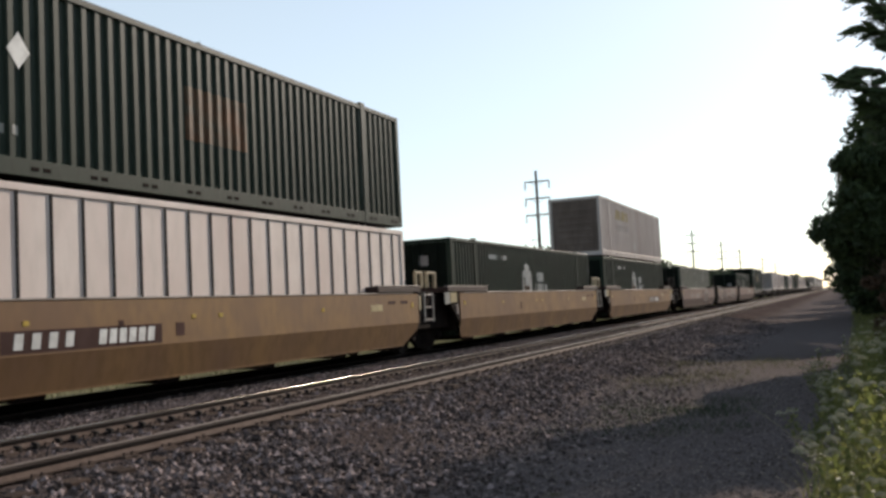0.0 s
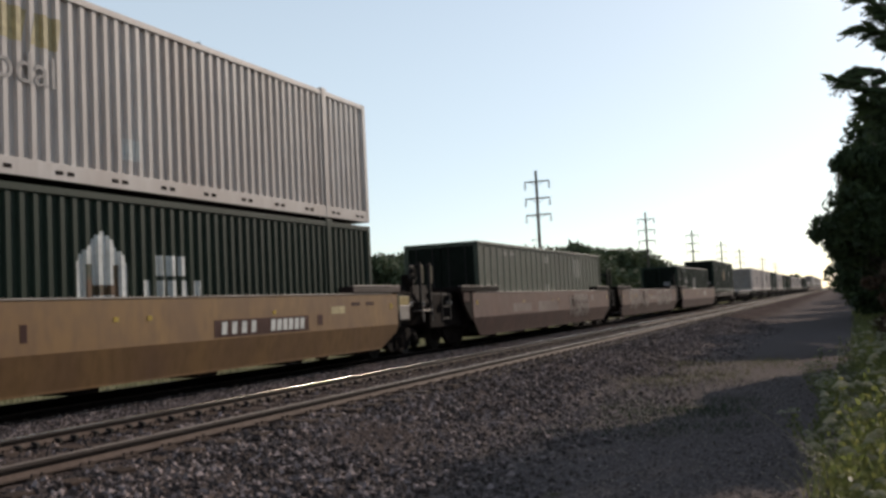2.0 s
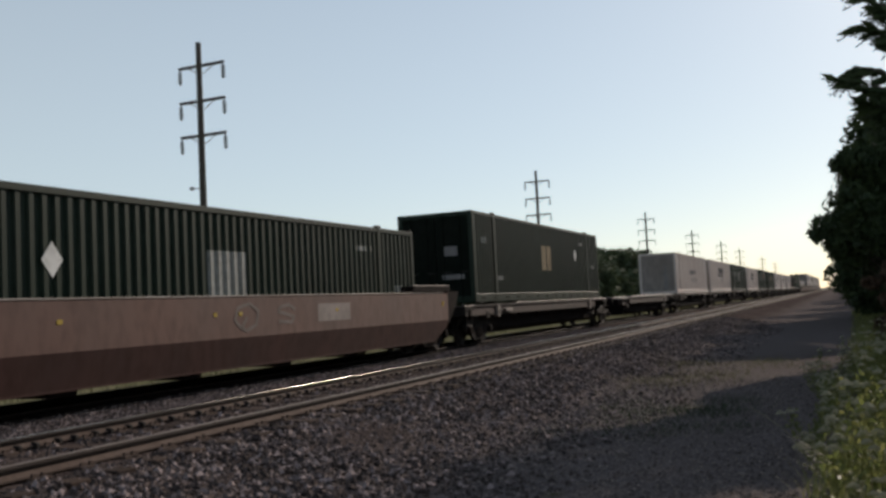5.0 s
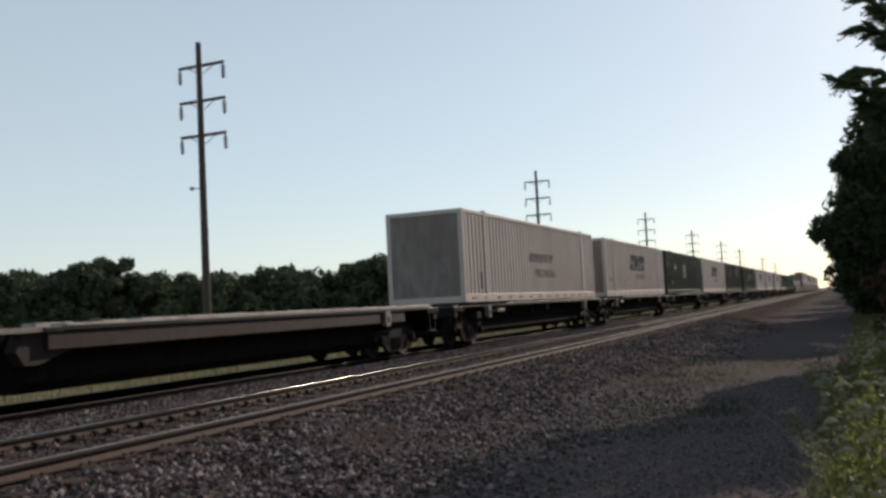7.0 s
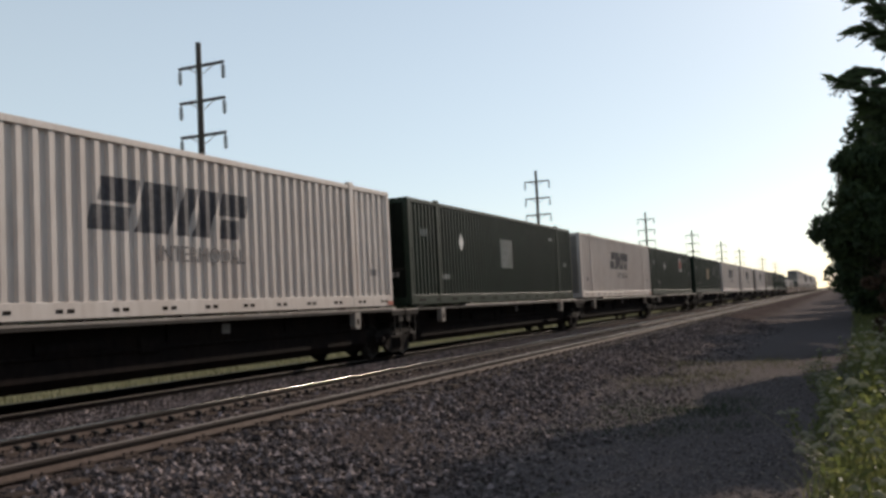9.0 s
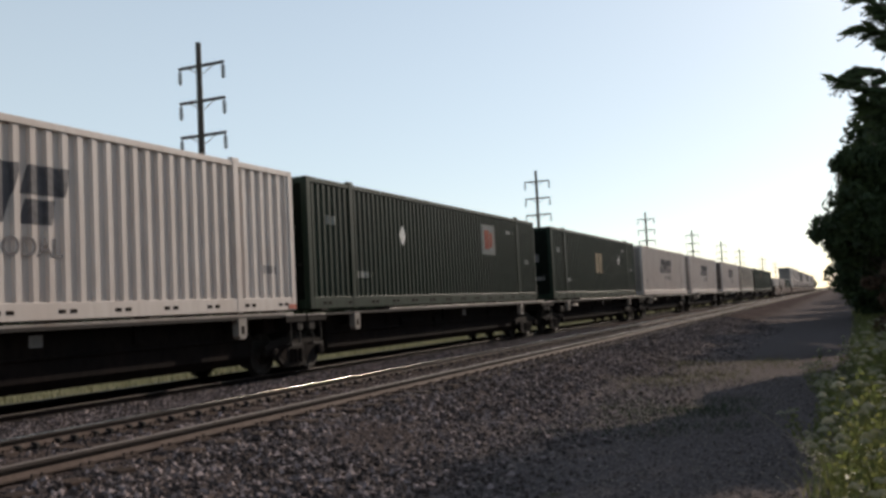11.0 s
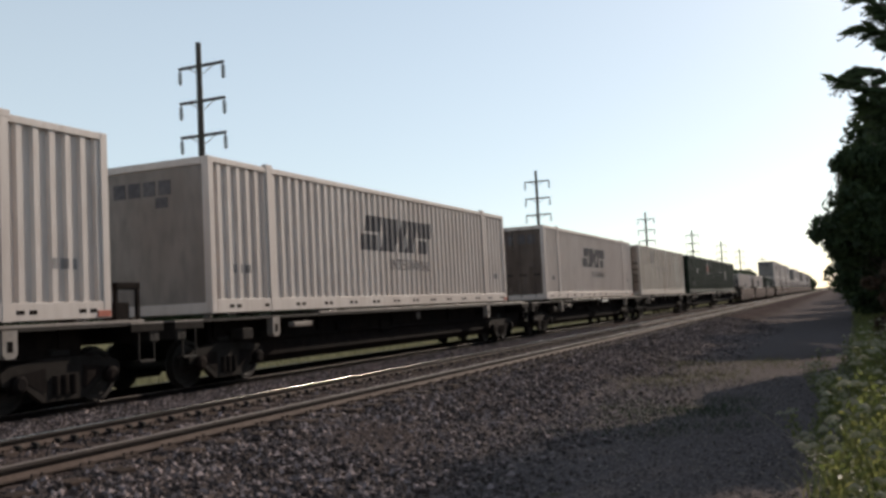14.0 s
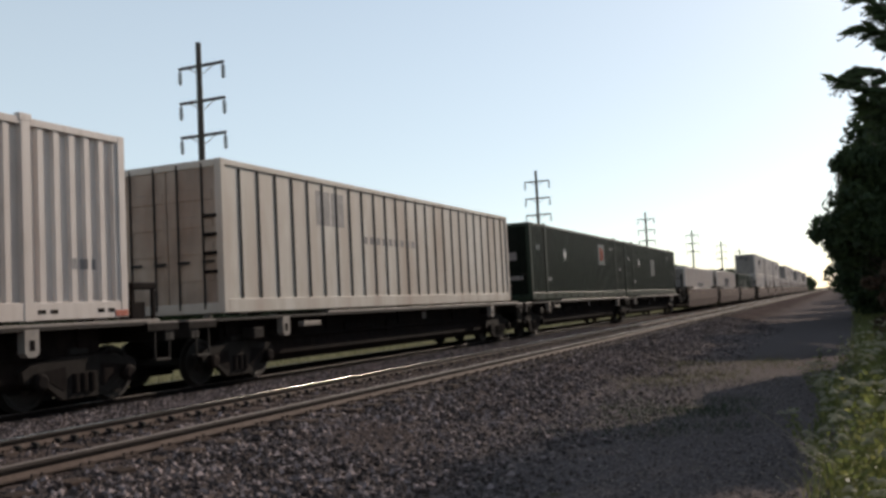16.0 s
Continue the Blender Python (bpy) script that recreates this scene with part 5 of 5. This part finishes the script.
def path_gravel():
    rng = np.random.default_rng(13)
    n = 30000
    y = 4.0 + 14 * rng.random(n) ** 1.6
    y = np.where(rng.random(n) < 0.18, rng.uniform(-14, 4, n), y)
    x = rng.uniform(-3.8, 0.3, n)
    z = np.array([ground_height(a) for a in x])
    s = rng.uniform(0.006, 0.019, n)
    base = np.array([(1, 0, 0), (-0.5, 0.86, 0), (-0.5, -0.86, 0), (0, 0.1, 0.8)], float)
    v = base[None] * s[:, None, None] * rng.uniform(0.6, 1.4, (n, 4, 1)) + rng.normal(size=(n, 4, 3)) * s[:, None, None] * 0.2
    v += np.stack([x, y, z + 0.012], 1)[:, None, :]
    tri = np.array([(0, 1, 3), (1, 2, 3), (2, 0, 3)])
    f = (np.arange(n)[:, None, None] * 4 + tri[None]).reshape(-1, 3)
    ob = raw("path_gravel", v.reshape(-1, 3).tolist(), f.tolist(), CINDER)
    tagged(ob, label="fine dark gravel scattered over the cinder path", category="gravel", kind="stuff")


path_gravel()


def blades(rng, x, y, z, h, w, bend):
    """Curved grass blades, two quads and a tip each."""
    n = len(x)
    ang = rng.random(n) * math.tau
    dx, dy = np.cos(ang), np.sin(ang)
    V = np.empty((n, 5, 3))
    for k, (t, ww) in enumerate(((0, 1), (0, -1), (0.55, 0.7), (0.55, -0.7), (1.0, 0))):
        off = bend * h * t * t
        V[:, k, 0] = x + dx * off - dy * w * ww
        V[:, k, 1] = y + dy * off + dx * w * ww
        V[:, k, 2] = z + h * t * (1 - 0.25 * bend * t)
    f4 = np.arange(n)[:, None] * 5 + np.array([0, 1, 3, 2])
    f3 = np.arange(n)[:, None] * 5 + np.array([2, 3, 4])
    return V.reshape(-1, 3).tolist(), f4.tolist() + f3.tolist()


def grass():
    rng = np.random.default_rng(8)
    n = 34000
    y = 3.2 + 60 * rng.random(n) ** 2.0
    y = np.where(rng.random(n) < 0.30, rng.uniform(-14, 4, n), y)
    x = 0.15 + np.maximum(y, 3) * 0.012 + rng.random(n) ** 1.3 * 3.0
    x -= rng.random(n) * 0.35
    z = np.array([ground_height(a) for a in x]) - 0.02
    v, f = blades(rng, x, y, z, rng.uniform(0.10, 0.45, n), rng.uniform(0.003, 0.007, n), rng.uniform(0.2, 0.9, n))
    tagged(raw("verge_grass", v, f, WEED), label="tall green grass on the verge beside the path", category="grass", kind="stuff")
    n = 900
    cx, cy = rng.uniform(-0.25, 0.40, 22), rng.uniform(5.8, 9.5, 22)
    k = rng.integers(0, 22, n)
    x, y = cx[k] + rng.normal(size=n) * 0.06, cy[k] + rng.normal(size=n) * 0.08
    z = np.array([ground_height(a) for a in x]) - 0.02
    v, f = blades(rng, x, y, z, rng.uniform(0.2, 0.6, n), rng.uniform(0.003, 0.006, n), rng.uniform(0.3, 1.0, n))
    tagged(raw("grass_tufts", v, f, WEED), label="long sunlit green grass tufts among the weeds", category="grass", kind="stuff")
    n = 2600
    cx, cy = rng.uniform(-3.8, -1.0, 34), 16.5 + 7.5 * rng.random(34)
    k = rng.integers(0, 34, n)
    x, y = cx[k] + rng.normal(size=n) * 0.28, cy[k] + rng.normal(size=n) * 0.5
    z = np.array([ground_height(a) for a in x]) - 0.02
    v, f = blades(rng, x, y, z, rng.uniform(0.05, 0.16, n), rng.uniform(0.003, 0.006, n), rng.uniform(0.3, 1.0, n))
    tagged(raw("path_grass", v, f, GRASS), label="short dry grass tufts on the cinder path", category="grass", kind="stuff")
    n = 3600
    cx, cy = rng.uniform(-3.3, -1.2, 30), rng.uniform(11.2, 14.8, 30)
    k = rng.integers(0, 30, n)
    x, y = cx[k] + rng.normal(size=n) * 0.24, cy[k] + rng.normal(size=n) * 0.35
    z = np.array([ground_height(a) for a in x]) - 0.02
    v, f = blades(rng, x, y, z, rng.uniform(0.04, 0.11, n), rng.uniform(0.003, 0.006, n), rng.uniform(0.3, 1.0, n))
    tagged(raw("creeping_grass", v, f, LEAF), label="low green grass creeping over the shaded path", category="grass", kind="stuff")
    n = 14000
    y = 12 + 90 * rng.random(n)
    x = rng.uniform(-30, -15.5, n)
    z = np.array([ground_height(a) for a in x]) - 0.02
    v, f = blades(rng, x, y, z, rng.uniform(0.1, 0.4, n), rng.uniform(0.01, 0.02, n), rng.uniform(0.2, 0.9, n))
    tagged(raw("field_grass", v, f, GRASS), label="dry olive grass in the field beyond the tracks", category="grass", kind="stuff")


grass()


def weed(seed, height):
    rng = np.random.default_rng(seed)
    w = tagged(new("weed"), label="tall green roadside weed with pale domed flower heads", category="weed", group="weeds on the verge")
    bm = bmesh.new()
    tips = []
    lx, ly = rng.uniform(-0.15, 0.15, 2)
    rod(bm, (0, 0, 0), (lx * 0.5, ly * 0.5, height * 0.55), 0.007, 5, 0.006)
    rod(bm, (lx * 0.5, ly * 0.5, height * 0.55), (lx, ly, height), 0.006, 5, 0.003)
    tips.append((lx, ly, height))
    for k in range(2):
        a = rng.random() * math.tau
        z0, l = height * rng.uniform(0.4, 0.7), rng.uniform(0.16, 0.3)
        tip = (lx * 0.5 + l * 0.7 * math.cos(a), ly * 0.5 + l * 0.7 * math.sin(a), min(height, z0 + l * 1.1))
        rod(bm, (lx * 0.5, ly * 0.5, z0), tip, 0.004, 5, 0.003)
        tips.append(tip)
    part("stem", bm, WEED, w)
    cs = np.array([(lx * t, ly * t, height * t) for t in np.linspace(0.08, 0.9, 12)])
    v, f = leaf_cloud(rng, cs, np.full(12, 0.12), 90, 0.030, 0.9)
    raw("foliage", v, f, WEED, w)
    for tip in tips:
        v, f = [], []
        m = 90
        wide = rng.uniform(0.030, 0.052)
        for k in range(m):
            t, a = math.sqrt((k + 0.5) / m), k * 2.4
            r = wide * rng.uniform(0.85, 1.1)
            p = Vector((tip[0] + r * t * math.cos(a), tip[1] + r * t * math.sin(a), tip[2] + wide * 0.75 * (1 - t * t)))
            q = 0.006
            j = len(v)
            v += [p + Vector((q, 0, 0)), p + Vector((0, q, 0.002)), p + Vector((-q, 0, 0)), p + Vector((0, -q, 0.002)), p + Vector((0, 0, 0.006))]
            f += [(j, j + 1, j + 4), (j + 1, j + 2, j + 4), (j + 2, j + 3, j + 4), (j + 3, j, j + 4)]
        raw("flower_head", v, f, BLOOM, w)
    return w


weed_poses = []


def weeds():
    rng = random.Random(5)
    kinds = [weed(60 + i, h) for i, h in enumerate((0.75, 0.95, 0.6, 0.85, 1.05, 0.34, 0.44))]
    used = set()
    for i in range(172):
        y = 4.6 + 13 * rng.random() ** 1.2
        f = rng.random() ** 0.8
        x = -0.50 + 0.006 * y + max(0.0, 8.5 - y) * 0.12 + f * 1.5
        k = rng.choice((5, 6, 5, 6, 2)) if f < 0.33 and y > 9.5 else rng.choice((2, 0, 5)) if f < 0.2 else rng.choice((0, 1, 2, 3, 4))
        m = pose(x, y, ground_height(x) - 0.03, rng.uniform(-8, 8), rng.uniform(-8, 8), rng.uniform(0, 360))
        ob = copy_thing(kinds[k], m) if k in used else kinds[k]
        used.add(k)
        ob.matrix_basis = m
        weed_poses.append((ob, m))


weeds()


def dry_stalk():
    """A bent straw that leans out over the path."""
    st = tagged(new("dry_stalk"), label="bent pale straw stalk leaning over the dark path", category="grass stalk")
    bm = bmesh.new()
    pts = ((-0.42, 10.0, -0.68), (-0.62, 10.1, -0.47), (-0.82, 10.2, -0.33), (-0.97, 10.3, -0.25))
    for i in range(3):
        rod(bm, pts[i], pts[i + 1], 0.008 - 0.0015 * i, 5, 0.0065 - 0.0015 * i)
    part("stalk", bm, STRAW, st)


dry_stalk()


# ---- ties, the pieces of the near track first ----
def ties():
    bm = cube(-1.3, 1.3, -0.115, 0.115, -0.17, 0.0, 0.012)
    first = part("tie", bm, TIE, near_track)
    pbm = bmesh.new()
    for s in (-0.7525, 0.7525):
        box(pbm, s - 0.17, s + 0.17, -0.09, 0.09, 0.0, 0.016)
        for a in (-0.12, 0.12):
            for b in (-0.05, 0.05):
                box(pbm, s + a - 0.014, s + a + 0.014, b - 0.014, b + 0.014, 0.016, 0.05)
    plates = part("tie_plate", pbm, PLATE, near_track)
    anchor = part("rail_anchor", cube(-0.05, 0.095, -0.03, 0.03, -0.02, 0.052, 0.015), RUST, near_track)
    anchor.matrix_basis = pose(NEAR_X - 0.7525 + 0.03, 2.0 - 0.15, NEAR_Z - 0.125)
    for i in range(70):
        for d in (-0.15, 0.15):
            if i or d > 0:
                twin(anchor, pose(NEAR_X - 0.7525 + 0.03, 2.0 + i * 0.52 + d, NEAR_Z - 0.125))
    # Far ties are coloured black: oil, and the train's shade with it.
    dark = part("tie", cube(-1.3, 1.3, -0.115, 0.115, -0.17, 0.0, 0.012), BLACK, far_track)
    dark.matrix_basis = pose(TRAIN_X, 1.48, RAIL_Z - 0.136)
    rng = random.Random(2)
    for track, cx, z, n in ((near_track, NEAR_X, NEAR_Z, 150), (far_track, TRAIN_X, RAIL_Z, 60)):
        for i in range(n):
            m = pose(cx + rng.uniform(-0.03, 0.03), 2.0 + i * 0.52, z - 0.136, 0, 0, rng.uniform(-1, 1))
            mp = pose(cx, 2.0 + i * 0.52, z - 0.1355)
            if i == 0 and track is near_track:
                first.matrix_basis, plates.matrix_basis = m, mp
            else:
                twin(first if track is near_track else dark, m, track)
                if track is near_track:
                    twin(plates, mp, track)


ties()


def insect():
    """A dark dragonfly that darts past close to the eye."""
    b = tagged(new("flying_insect"), label="small dark insect in flight with clear wings", category="insect")
    part("body", lathe_x([(-0.006, 0.0004), (-0.004, 0.0008), (0.001, 0.0010), (0.003, 0.0018), (0.006, 0.0018), (0.008, 0.0014), (0.009, 0.0004)], 8), BLACK, b, smooth=True)
    for s in (-1, 1):
        for x in (0.002, 0.005):
            bm = bmesh.new()
            bm.faces.new([bm.verts.new(p) for p in ((x, 0, 0.0015), (x + 0.0015, s * 0.004, 0.003), (x, s * 0.009, 0.005), (x - 0.0015, s * 0.004, 0.003))])
            bmesh.ops.solidify(bm, geom=bm.faces[:], thickness=0.0002)
            part("wing", bm, INSULATOR, b)
    return b


bug = insect()
E_AT = Vector(EYE)
BUG_WAY = Vector((-0.0814, 0.9891, 0.1230))
BUG_SIDE = Vector((0.80, 0.35, 0.20))


def motions():
    for ob, start, z in movers:
        walk(ob, [(t, pose(TRAIN_X, start - advance(t), z)) for t in range(17)])
    rng = random.Random(77)
    for ob, m in weed_poses:
        ph, amp = rng.uniform(0, 6), rng.uniform(1.0, 3.0)
        walk(ob, [(t, m @ pose(0, 0, 0, amp * math.sin(1.9 * t + ph), amp * math.sin(1.3 * t + 2 * ph), 0)) for t in range(17)])
    here = E_AT + BUG_WAY * 0.8
    rows = []
    for t, k in ((0.0, 3.0), (12.9, 3.0), (13.2, 0.95), (13.3, 0.0), (13.4, -1.2), (13.7, -4.0), (16.0, -4.0)):
        p = here + BUG_SIDE * k
        rows.append((t, pose(p.x, p.y, max(p.z, 0.1), 0, -20, 35)))
    walk(bug, rows)


motions()
